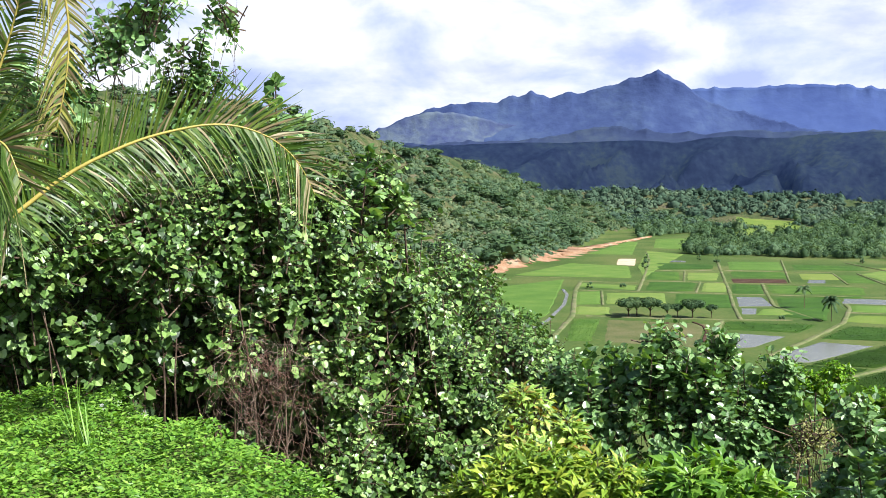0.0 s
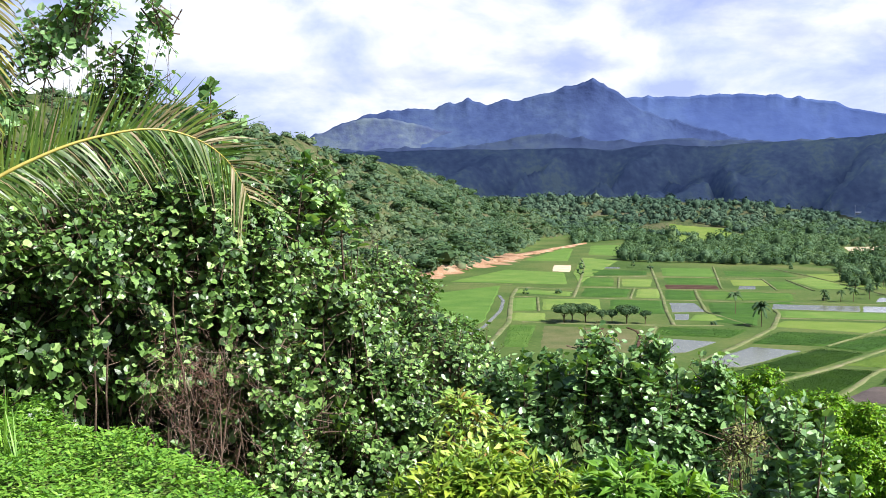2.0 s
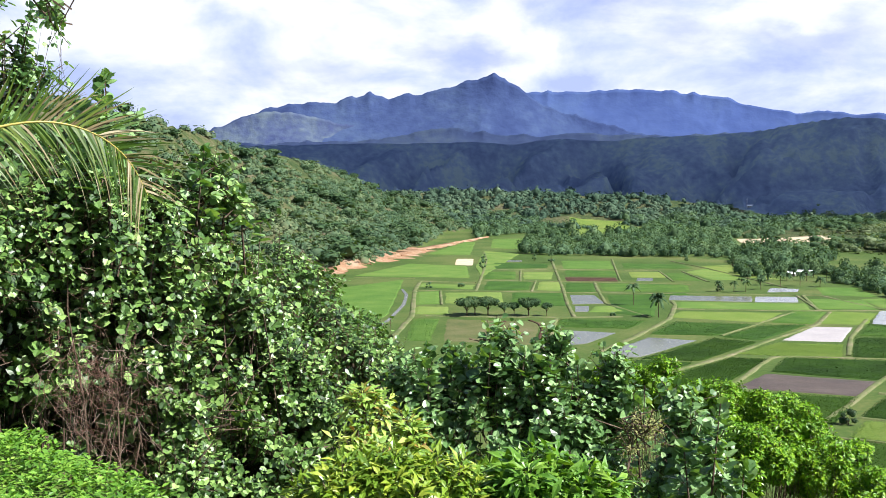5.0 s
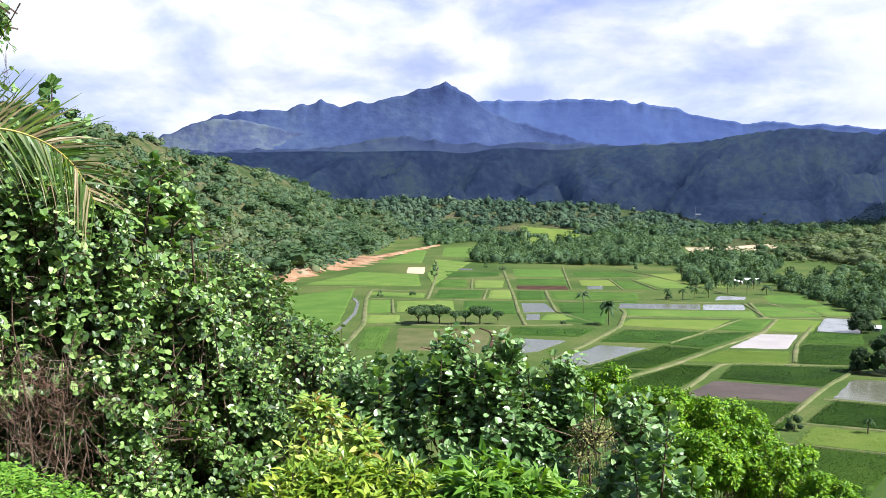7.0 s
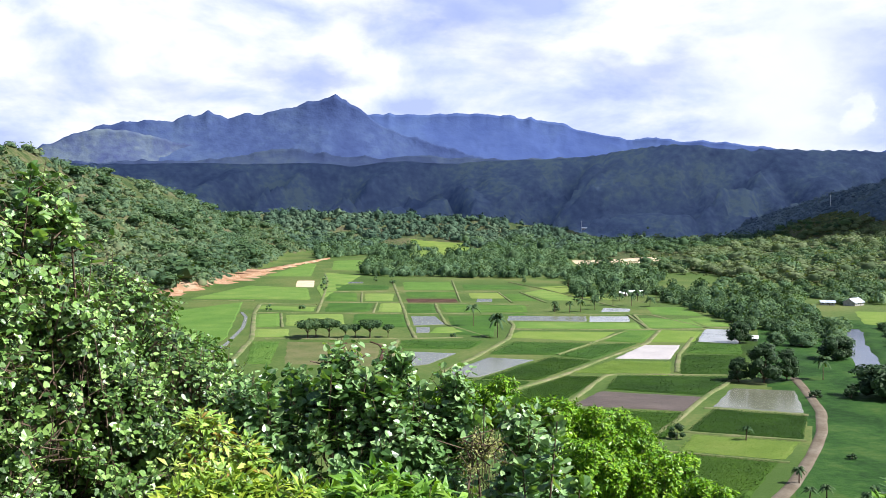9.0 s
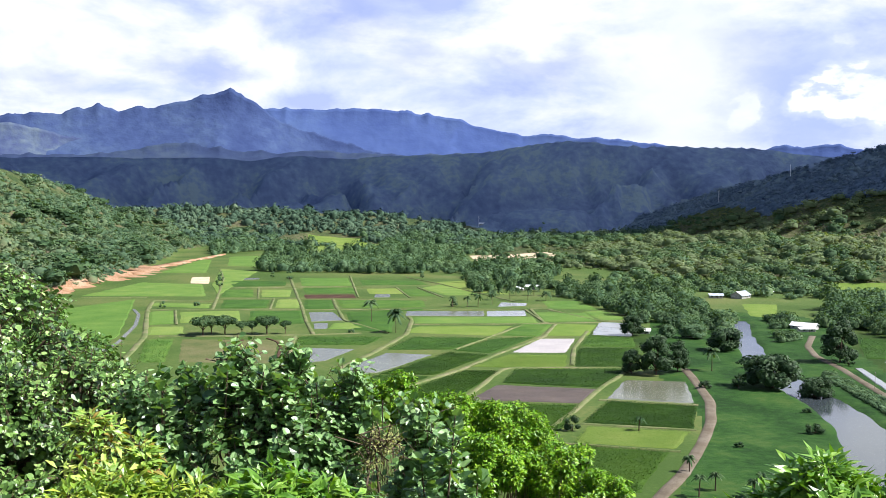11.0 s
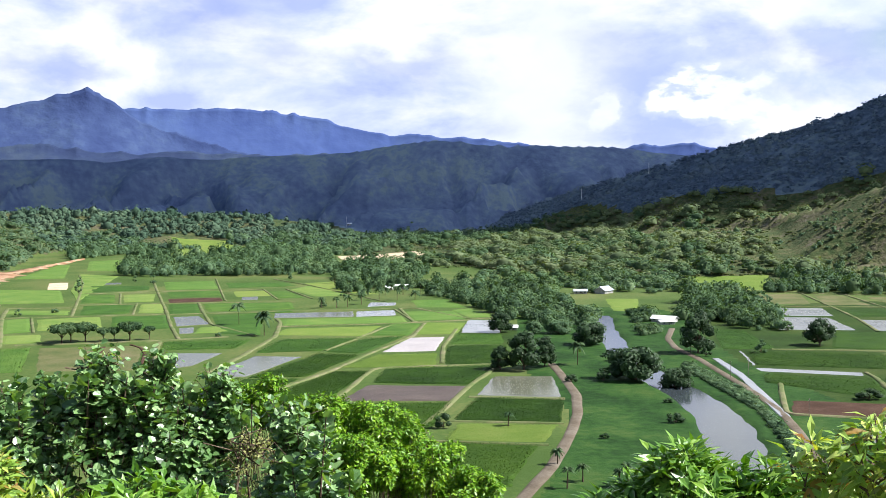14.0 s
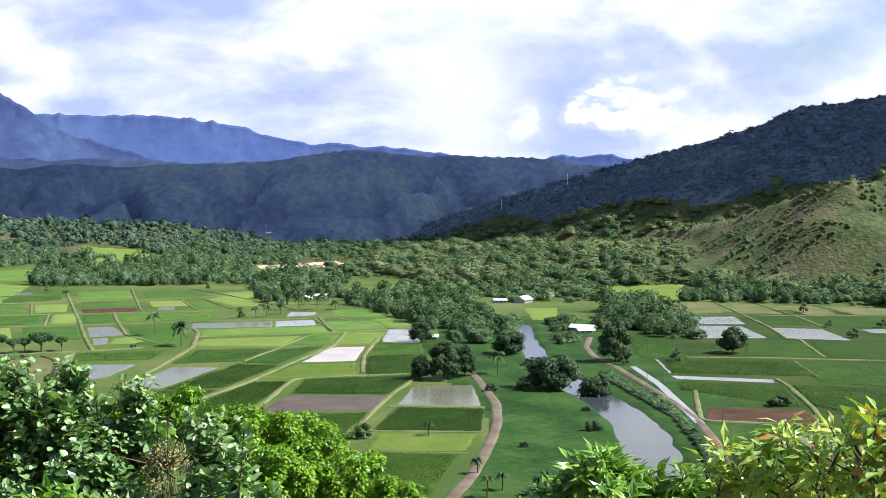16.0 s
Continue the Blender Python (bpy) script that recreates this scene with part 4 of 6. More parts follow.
# ---------------------------------------------------------------- woods and single trees


def crown_shape(seed, cards, flat_top=0.6, card=0.42, lumps=5, plain=False):
    """A crown about 1 wide and high: a lumpy core with many leafy cards standing off it. Its base is at z 0."""
    r = np.random.default_rng(seed)
    bm = bmesh.new()
    bmesh.ops.create_icosphere(bm, subdivisions=1, radius=0.5)
    core = np.array([v.co[:] for v in bm.verts])
    tri = np.array([[v.index for v in f.verts] for f in bm.faces])
    bm.free()
    if plain:
        ang = np.arange(6) * math.pi / 3
        core = np.concatenate([np.stack([q * np.cos(ang + w), q * np.sin(ang + w), np.full(6, h)], -1) for q, h, w in ((0.46, -0.3, 0), (0.4, 0.12, 0.5))] + [[(0, 0, 0.42)]])
        tri = np.array([t for k in range(6) for t in ((k, (k + 1) % 6, 6 + k), ((k + 1) % 6, 6 + (k + 1) % 6, 6 + k), (6 + k, 6 + (k + 1) % 6, 12))])
    cl = r.normal(size=(lumps, 3))
    cl /= np.linalg.norm(cl, axis=1, keepdims=True)
    cl[:, 2] = np.abs(cl[:, 2]) * 0.7
    def swell(p):
        d = p / (np.linalg.norm(p, axis=1, keepdims=True) + 1e-9)
        return p * (0.78 + 0.42 * np.clip((d @ cl.T).max(1), 0, 1) ** 3)[:, None]
    core = swell(core) * 0.82
    d = r.normal(size=(cards, 3))
    d[:, 2] = np.where(d[:, 2] < -0.35, -d[:, 2], d[:, 2])
    d /= np.linalg.norm(d, axis=1, keepdims=True)
    pos = swell(d * 0.5) * r.uniform(0.82, 1.08, (cards, 1))
    nrm = d + r.normal(0, 0.45, (cards, 3)) + np.array([0, 0, 0.35])
    nrm /= np.linalg.norm(nrm, axis=1, keepdims=True)
    a = np.cross(nrm, r.normal(size=(cards, 3)))
    a /= np.linalg.norm(a, axis=1, keepdims=True)
    b = np.cross(nrm, a)
    s = card * r.uniform(0.45, 1.0, (cards, 1)) * 0.5
    tris = np.stack([pos + a * s, pos - a * s * 0.5 + b * s * 0.9, pos - a * s * 0.6 - b * s * 0.8], 1)
    v = np.concatenate([core, tris.reshape(-1, 3)])
    f = np.concatenate([tri, len(core) + np.arange(3 * cards).reshape(-1, 3)])
    v[:, 2] = (v[:, 2] + 0.42) * flat_top / 0.85
    return v, f


def wood(name, x, y, width, mat, label, cards, seed, squat=(0.55, 1.0), sink=0.12, category="woodland", card=0.30, plain=False):
    """Many crowns over the land as one piece."""
    r = np.random.default_rng(seed)
    shapes = [crown_shape(seed * 10 + k, cards, 0.7, card, 4 + k % 3, plain) for k in range(6)]
    z = land(x, y)
    heap = Heap()
    which = r.integers(0, 6, len(x))
    for k, (v, f) in enumerate(shapes):
        m = which == k
        n = int(m.sum())
        if not n:
            continue
        a = r.uniform(0, 6.28, n)
        ca, sa = np.cos(a)[:, None], np.sin(a)[:, None]
        w = width[m] if np.ndim(width) else np.clip(r.lognormal(-0.08, 0.33, n), 0.45, 2.0) * width
        hgt = w * r.uniform(*squat, n)
        vx = (v[None, :, 0] * ca - v[None, :, 1] * sa) * w[:, None] + x[m][:, None]
        vy = (v[None, :, 0] * sa + v[None, :, 1] * ca) * w[:, None] + y[m][:, None]
        vz = v[None, :, 2] * hgt[:, None] / 0.7 + (z[m] - sink * hgt)[:, None]
        heap.add(np.stack([vx, vy, vz], -1).reshape(-1, 3), (f[None] + (np.arange(n) * len(v))[:, None, None]).reshape(-1, 3))
    return thing(name, heap.mesh(name, mat, plain), label=label, category=category, kind="stuff")


def strewn(n, b0, b1, r0, r1, seed):
    r = np.random.default_rng(seed)
    b, d = np.radians(r.uniform(b0, b1, n)), np.sqrt(r.uniform(r0 * r0, r1 * r1, n))
    return d * np.sin(b), d * np.cos(b)


CLEARINGS = [(519, 575, 34), (628, 770, 48), (480, 930, 42), (404, 612, 10), (985, 2120, 60), (690, 820, 16), (765, 800, 40), (800, 830, 42), (825, 800, 36), (770, 770, 30), (560, 690, 40), (590, 735, 34), (700, 1450, 80), (770, 1450, 60), (580, 2050, 90), (520, 1900, 60), (640, 1950, 50), (870, 1080, 30), (775, 1025, 16), (470, 1680, 55), (535, 1780, 60), (600, 1890, 70)]


def clear(x, y):
    ok = np.ones(len(x), bool)
    for cx, cy, cr in CLEARINGS:
        ok &= np.hypot(x - cx, y - cy) > cr
    return ok


# wooded hill beside the plain
x, y = strewn(21000, -17, 13, 850, 2250, 21)
d, zc, s = to_line(x, y, LEFT_HILL)
h = land(x, y)
keep = (h > 2.5) & (d < 330) & (rng.random(len(x)) < 0.80) & ~((fbm(x, y, 75, 3) > 0.44) & (h > 45))
wood("hill_wood", x[keep], y[keep], 12.5, M["wood_far"], "dense mixed green woodland covering the hillside", 26, 5, (0.42, 0.8), 0.28, card=0.28, plain=True)
big = keep & (rng.random(len(x)) < 0.06)
wood("hill_tree_crowns", x[big], y[big], 19.0, M["wood_dark"], "broad spreading crowns standing above the hillside wood", 120, 9, (0.35, 0.6), -0.05, card=0.26)
# dark, haze-tinted right hill, and the scrub and light wood on sunlit ground below
def height_of(line, reach, x, y):
    d, zc, _ = to_line(x, y, line)
    return zc * np.clip(1 - d / (reach if reach > 10 else reach * zc), 0, None) ** 1.15


x, y = strewn(18000, 26, 60, 1300, 2300, 23)
h = land(x, y)
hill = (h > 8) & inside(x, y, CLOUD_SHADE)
wood("hill_wood", x[hill], y[hill], 12.0, M["wood_side"], "dark woodland on the steep side hill, tinted haze blue", 10, 7, (0.4, 0.7), 0.56, card=0.42, plain=True)
x, y = strewn(32000, 27, 62, 1000, 2250, 24)
h = land(x, y)
low = (h > 1.0) & ~inside(x, y, CLOUD_SHADE)
bare = height_of(RIGHT_SPUR, 2.0, x, y) > np.maximum(20, height_of(RIGHT_HILL, 1.9, x, y))
kind = fbm(x, y, 120, 3)
scrubby = low & (fbm(x, y, 60, 3) > -0.12) & (rng.random(len(x)) < 0.62) & clear(x, y)
wood("scrub", x[scrubby], y[scrubby], 6.0, M["scrub"], "sunlit green and olive scrub on the rising ground", 8, 8, (0.28, 0.5), 0.25, plain=True)
trees = low & ~bare & (h < 180) & (kind < 0.25) & (rng.random(len(x)) < 0.13) & clear(x, y)
wood("light_wood", x[trees], y[trees], 18.0, M["wood_light"], "spreading light green trees on the rising ground", 64, 12, (0.35, 0.6), 0.0, card=0.20, plain=True)
spur_trees = low & bare & (fbm(x + 300, y, 90, 3) > -0.02) & (rng.random(len(x)) < 0.22)
wood("scrub_trees", x[spur_trees], y[spur_trees], 7.0, M["wood_far"], "low trees and thickets along the spur", 26, 14, (0.5, 0.9), 0.05, card=0.3, plain=True)
dusky = low & ~bare & (h < 60) & (kind > -0.1) & (rng.random(len(x)) < 0.085) & clear(x, y)
wood("light_wood", x[dusky], y[dusky], 15.0, M["wood_dark"], "darker trees scattered over the rising ground", 60, 13, (0.4, 0.7), 0.0, card=0.20, plain=True)

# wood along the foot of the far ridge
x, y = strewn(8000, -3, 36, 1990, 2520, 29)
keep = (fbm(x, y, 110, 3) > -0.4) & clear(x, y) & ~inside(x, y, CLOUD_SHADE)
wood("foot_wood", x[keep], y[keep], 14.0, M["wood_head"], "blue-green woodland along the foot of the ridge, tinted towards haze", 14, 41, (0.5, 1.0), 0.15, card=0.34, plain=True)

# woods on the plain, each as one piece


def grove(name, poly, n, width, mat, label, cards, seed, squat=(0.6, 1.1), tries=6):
    p = np.array(poly, float)
    r = np.random.default_rng(seed)
    x, y = r.uniform(p[:, 0].min(), p[:, 0].max(), n * tries), r.uniform(p[:, 1].min(), p[:, 1].max(), n * tries)
    m = inside(x, y, poly) & clear(x, y)
    x, y = x[m][:n], y[m][:n]
    other = r.random(len(x)) < 0.38
    wood(name, x[other], y[other], width * 1.2, M["wood_dark"], label + ", the darker crowns", int(cards * 1.5), seed + 200, squat, card=0.19, plain=True)
    return wood(name, x[~other], y[~other], width, mat, label, int(cards * 1.5), seed, squat, card=0.19, plain=True)


grove("palm_wood", [(293, 1302), (364, 1244), (519, 1189), (642, 1452), (560, 1595), (370, 1602)], 950, 10, M["wood_valley"], "dark green wood along the far edge of the fields", 66, 31)
grove("wood", [(479, 1097), (517, 973), (660, 1198), (667, 1336), (588, 1329)], 260, 11, M["wood_valley"], "trees round the farm buildings", 79, 32)
grove("palm_grove", [(440, 1000), (425, 940), (470, 915), (520, 925), (545, 975), (500, 1020)], 90, 7, M["wood_dark"], "dark palms and bushes round the barns", 60, 44, (0.8, 1.3))
grove("wood", [(306, 1682), (408, 1813), (438, 1650), (600, 1620), (877, 2012), (391, 2154)], 700, 12, M["wood_valley"], "broken woodland at the head of the valley", 44, 33)
grove("wood", [(511, 1480), (642, 1452), (963, 1748), (1125, 2118), (705, 2043)], 700, 12, M["wood_valley"], "broken woodland at the head of the valley", 44, 34)
grove("river_wood", [(476, 886), (483, 846), (461, 769), (436, 670), (430, 603), (454, 586), (488, 640), (555, 774), (600, 841), (589, 972), (532, 991)], 470, 9, M["wood_valley"], "dense leafy wood on the river bank", 106, 35)
grove("wood", [(533, 597), (547, 557), (544, 508), (573, 528), (689, 667), (733, 754), (669, 725)], 260, 10, M["wood_valley"], "dense dark wood behind the farm house", 92, 36)
grove("wood", [(775, 742), (880, 600), (930, 520), (1040, 590), (990, 690), (870, 815)], 330, 10, M["wood_valley"], "belt of grey-green trees below the spur", 66, 37)
grove("wood", [(615, 854), (640, 760), (690, 760), (756, 778), (826, 817), (977, 1060), (1045, 1259), (873, 1281), (632, 1041)], 330, 14, M["wood_valley"], "spreading trees round the houses", 92, 38, (0.4, 0.8))
grove("river_bank_growth", [(390, 430), (361, 372), (338, 326), (299, 274), (271, 242), (276, 239), (313, 286), (364, 356), (406, 446)], 1500, 2.6, M["wood_valley"], "rank green growth on the river bank", 30, 40, (0.3, 0.6), 30)
grove("river_bank_growth", [(459, 546), (528, 640), (575, 722), (553, 643), (490, 556)], 240, 5, M["wood_valley"], "bushes on the river bank by the house", 66, 41, (0.5, 0.9), 30)


def valley_tree(x, y, wide, tall, mat, name="tree", label="dark rounded tree standing on the plain", clumps=16, cards=85, seed=1, bare=0.05):
    """A tree with a tapered trunk, limbs and a crown of many small clumps."""
    r = np.random.default_rng(seed)
    z0 = float(land(x, y))
    root = thing(name, None, (x, y, z0), label, "tree")
    trunk, limbs, crown = Heap(), Heap(), Heap()
    fork = tall * max(0.10, bare)
    tr = max(0.12, wide * 0.022)
    trunk.tube([(0, 0, -0.4), (0.1 * tr, 0, fork * 0.5), (0.3 * tr, 0.2 * tr, fork)], [tr * 1.5, tr * 1.05, tr * 0.9], 8)
    for c in range(clumps):
        a = c * 2.4 + r.uniform(-0.4, 0.4)
        q = math.sqrt((c + 0.4) / clumps) * 0.36 * wide
        cx, cy = math.cos(a) * q, math.sin(a) * q
        low = c % 2 == 1 and bare < 0.3
        if low:
            q = wide * r.uniform(0.26, 0.36)
            cx, cy = math.cos(a) * q, math.sin(a) * q
        rise = tall * r.uniform(0.10, 0.32) if low else tall * (bare + (1 - bare) * (0.78 - 0.5 * (q / (0.36 * wide)) ** 2 * r.uniform(0.5, 1.1)))
        s = wide * r.uniform(0.34, 0.5)
        hh = min(tall * 0.55, s * r.uniform(0.75, 1.0))
        limbs.tube([(0, 0, fork * 0.9), (cx * 0.5, cy * 0.5, fork + (rise - fork) * 0.6), (cx, cy, rise)], [tr * 0.6, tr * 0.35, tr * 0.12], 5)
        v, f = crown_shape(seed * 50 + c, int(cards * 1.7), 0.8, 0.21, 5)
        v = v * np.array([s, s, hh / 0.8]) + np.array([cx, cy, max(min(rise - hh * 0.35, tall - hh), -0.2 if bare < 0.3 else 0.0)])
        crown.add(v, f)
    part("trunk", trunk.mesh("trunk", M["bark"], True), root)
    tagged(part("branchwork", limbs.mesh("branchwork", M["bark"], True), root), kind="stuff")
    part("crown", crown.mesh("crown", mat), root)
    return root


DARK = M["dark_crown"]
valley_tree(314, 468, 18, 21, DARK, label="tall dark tree beside the pond", seed=2)
valley_tree(330, 472, 13, 17, DARK, label="dark round tree at the bend of the farm road", seed=3)
valley_tree(303, 474, 11, 13, DARK, label="dark tree at the corner of the pond", seed=4)
valley_tree(345, 415, 28, 16, DARK, label="broad dark tree leaning over the river", seed=5, clumps=16)
valley_tree(352, 392, 15, 10, DARK, label="low dark tree on the river bank", seed=6)
valley_tree(405, 530, 20, 13, DARK, label="round dark tree on the river meadow", seed=7)
valley_tree(436, 468, 22, 24, DARK, label="big dark tree beside the farm road", seed=8, clumps=15)
valley_tree(522, 454, 19, 17, DARK, label="round dark tree between the paddies", seed=9, clumps=13)
valley_tree(390, 610, 16, 14, DARK, label="dark tree over the small hut", seed=10)
for k, (x, y, w, h) in enumerate([(420, 585, 18, 9), (436, 570, 16, 9), (405, 592, 12, 9)]):
    valley_tree(x, y, w, h, M["wood_valley"], label="low spreading tree on the meadow's edge", seed=11 + k)
for k, (x, y, w, h) in enumerate([(122, 704, 20, 12), (137, 707, 18, 12), (147, 701, 10, 9), (154, 702, 9, 9), (163, 698, 17, 12), (175, 696, 9, 9), (129, 712, 16, 12)]):
    valley_tree(x, y, w, h, M["wood_dark"], label="umbrella-shaped tree in a row among the fields", clumps=8, cards=80, seed=20 + k, bare=0.33)
for k, (x, y, w, h) in enumerate([(122, 890, 6, 6), (151, 898, 7, 4), (203, 1077, 8, 12), (220, 1158, 8, 12), (296, 1157, 9, 14), (284, 1187, 6, 9), (466, 1060, 12, 17), (353, 827, 7, 6), (406, 904, 6, 8), (447, 1140, 6, 6), (218, 686, 5, 3), (465, 447, 8, 9), (561, 516, 9, 7), (730, 490, 8, 7), (655, 462, 10, 7), (675, 640, 8, 9), (780, 600, 9, 9), (700, 515, 6, 6)]):
    valley_tree(x, y, w, h, M["wood_valley"], "small_tree", "small solitary tree on the edge of a field", 6, 60, 40 + k)
for k, (x, y, w, h) in enumerate([(292, 326, 8, 4), (328, 419, 8, 5), (313, 425, 7, 4), (375, 470, 8, 6), (206, 364, 7, 6), (250, 318, 4, 2), (430, 455, 7, 8), (318, 360, 5, 2), (400, 320, 13, 5), (345, 440, 6, 3)]):
    valley_tree(x, y, w, h, DARK, "bush", "low dark bush in the grass", 6, 60, 70 + k, 0.05)


def leaflet_strips(heap, base, way, side, length, width, droop, bits=3):
    """Narrow drooping leaflets: base, way and side are arrays of points and unit vectors."""
    n = len(base)
    s = np.linspace(0, 1, bits + 1)
    mid = base[:, None] + way[:, None] * (length[:, None] * s)[..., None]
    mid[..., 2] -= (droop[:, None] * length[:, None]) * s ** 2
    wd = width * (1 - s ** 1.6 * 0.92)
    a, b = mid + side[:, None] * wd[None, :, None], mid - side[:, None] * wd[None, :, None]
    v = np.stack([a, b], 2).reshape(-1, 3)
    m = (bits + 1) * 2
    f = np.array([[2 * i, 2 * i + 1, 2 * i + 3, 2 * i + 2] for i in range(bits)])
    heap.add(v, (f[None] + (np.arange(n) * m)[:, None, None]).reshape(-1, 4))


def valley_palm(x, y, tall, spread, seed, label="tall coconut palm standing among the fields"):
    r = np.random.default_rng(seed)
    root = thing("palm_tree", None, (x, y, float(land(x, y))), label, "palm tree")
    trunk = Heap()
    lean = r.uniform(-0.06, 0.06, 2) * tall
    s = np.linspace(0, 1, 7)
    pts = np.stack([lean[0] * s ** 2, lean[1] * s ** 2, s * tall - 0.3 * (s == 0)], -1)
    trunk.tube(pts, 0.28 - 0.13 * s, 7)
    part("trunk", trunk.mesh("trunk", M["bark"], True), root)
    top = pts[-1]
    for k in range(17):
        a, e = k * 2.4 + r.uniform(-0.2, 0.2), r.uniform(-0.2, 1.15)
        u = np.linspace(0, 1, 14)
        ln = spread * r.uniform(0.8, 1.1)
        out = np.array([math.cos(a), math.sin(a)])
        rr = ln * u * math.cos(e) * (1 - 0.1 * u)
        c = np.stack([out[0] * rr, out[1] * rr, ln * (math.sin(e) * u - 0.65 * u ** 2)], -1) + top
        t = np.gradient(c, axis=0)
        t /= np.linalg.norm(t, axis=1, keepdims=True)
        sd = np.array([-out[1], out[0], 0.0])
        heap = Heap()
        heap.tube(c, 0.06 - 0.05 * u, 4)
        for sg in (-1, 1):
            w = t * 0.5 + sd * sg + np.array([0, 0, -0.25])
            w /= np.linalg.norm(w, axis=1, keepdims=True)
            leaflet_strips(heap, c[1:], w[1:], t[1:], spread * 0.28 * (1.1 - u[1:] * 0.7), spread * 0.075, np.full(13, 0.5), 2)
        part("frond", heap.mesh("frond", M["wood_dark"]), root)
    return root


valley_palm(246, 676, 14, 8.5, 1)
valley_palm(251, 742, 15, 7.0, 2)
valley_palm(349, 468, 11, 6.5, 3, "coconut palm beside the farm road")
valley_palm(372, 820, 9, 5, 4)
valley_palm(361, 818, 8, 5, 5)
valley_palm(350, 824, 8, 5, 6)
valley_palm(392, 835, 9, 5, 7)
for k, (x, y, h) in enumerate([(230, 354, 5), (211, 294, 5), (216, 263, 6), (211, 261, 5), (196, 268, 6), (205, 272, 5)]):
    valley_palm(x, y, h, 3.0, 10 + k, "young palm at the edge of the lowest field")
for k in range(14):
    b, d = radians(24.5 + 0.32 * k), 1010 + 55 * math.sin(k * 2.1)
    valley_palm(d * math.sin(b), d * math.cos(b), 8 + 3 * math.sin(k * 1.7), 6, 20 + k, "coconut palm near the farm buildings")


def house(name, x, y, turn, size, walls, rise, roof_mat, label, porch=True):
    """A low house: walls, gable roof with overhang, door, windows."""
    lx, ly = size
    root = thing(name, None, (x, y, float(land(x, y))), label, "house")
    root.rotation_euler = (0, 0, radians(turn))
    w = Heap()
    w.box((0, 0, walls / 2), (lx, ly, walls))
    for sx in (-1, 1):
        w.add([(sx * lx / 2, -ly / 2, walls), (sx * lx / 2, ly / 2, walls), (sx * lx / 2, 0, walls + rise)], [[0, 1, 2]])
    part("wall", w.mesh("wall", M["house_wall"]), root)
    o = 0.9
    for sy in (-1, 1):
        rf = Heap()
        drop = rise * o / (ly / 2)
        e0, e1 = np.array([0, sy * (ly / 2 + o), walls - drop]), np.array([0, 0, walls + rise])
        t = np.array([0, 0, 0.16])
        x0, x1 = np.array([-lx / 2 - o, 0, 0]), np.array([lx / 2 + o, 0, 0])
        v = [e0 + x0, e0 + x1, e1 + x1, e1 + x0, e0 + x0 + t, e0 + x1 + t, e1 + x1 + t, e1 + x0 + t]
        rf.add(v, [[0, 1, 2, 3], [4, 7, 6, 5], [0, 4, 5, 1], [2, 6, 7, 3], [1, 5, 6, 2], [0, 3, 7, 4]])
        n = int(lx / 0.9)
        for q in range(n):
            xx = np.array([-lx / 2 - o + (q + 0.5) * (lx + 2 * o) / n, 0, 0])
            d = np.array([0.05, 0, 0])
            rf.add([e0 + xx - d + t, e0 + xx + d + t, e1 + xx + d + t, e1 + xx - d + t, e0 + xx + t * 1.5, e1 + xx + t * 1.5], [[0, 3, 5, 4], [1, 4, 5, 2]])
        part("roof", rf.mesh("roof", roof_mat), root)
    for sy in (-1, 1):
        for q in range(max(2, int(lx / 4))):
            g = Heap()
            xx = -lx / 2 + (q + 0.5) * lx / max(2, int(lx / 4))
            g.box((xx, sy * (ly / 2 + 0.03), walls * 0.58), (1.5, 0.08, 1.2))
            part("window", g.mesh("window", M["dark_glass"]), root)
    dr = Heap()
    dr.box((lx * 0.1, -ly / 2 - 0.03, 1.05), (1.0, 0.1, 2.1))
    part("door", dr.mesh("door", M["pole"]), root)
    return root


house("farm_house", 527, 601, -62, (17, 9), 2.6, 1.8, M["white_roof"], "low farm house with a white metal roof")
house("farm_shed", 517, 588, -15, (11, 6), 2.3, 1.0, M["white_roof"], "open shed with a white metal roof beside the farm house")
house("dwelling_house", 638, 814, 25, (17, 11), 3.2, 3.4, M["grey_roof"], "house with a steep pale grey gable roof among trees")
house("dwelling_house", 616, 822, -30, (12, 7), 2.8, 1.5, M["grey_roof"], "low outbuilding beside the gabled house")
house("farm_barn", 495, 958, -35, (14, 8), 2.8, 2.0, M["white_roof"], "white-roofed barn at the edge of the fields")
house("farm_barn", 480, 956, -35, (7, 6), 2.4, 1.6, M["white_roof"], "small white-roofed barn among palms")
house("hut", 404, 617, -35, (7, 4.5), 2.3, 1.2, M["white_roof"], "small hut with a white roof under a dark tree")
house("farm_shed", 1010, 2190, -20, (28, 12), 4.0, 2.0, M["white_roof"], "pale shed at the head of the valley")
house("dwelling_house", 690, 842, 10, (11, 8), 2.8, 1.8, M["white_roof"], "small white-roofed house among dark trees")


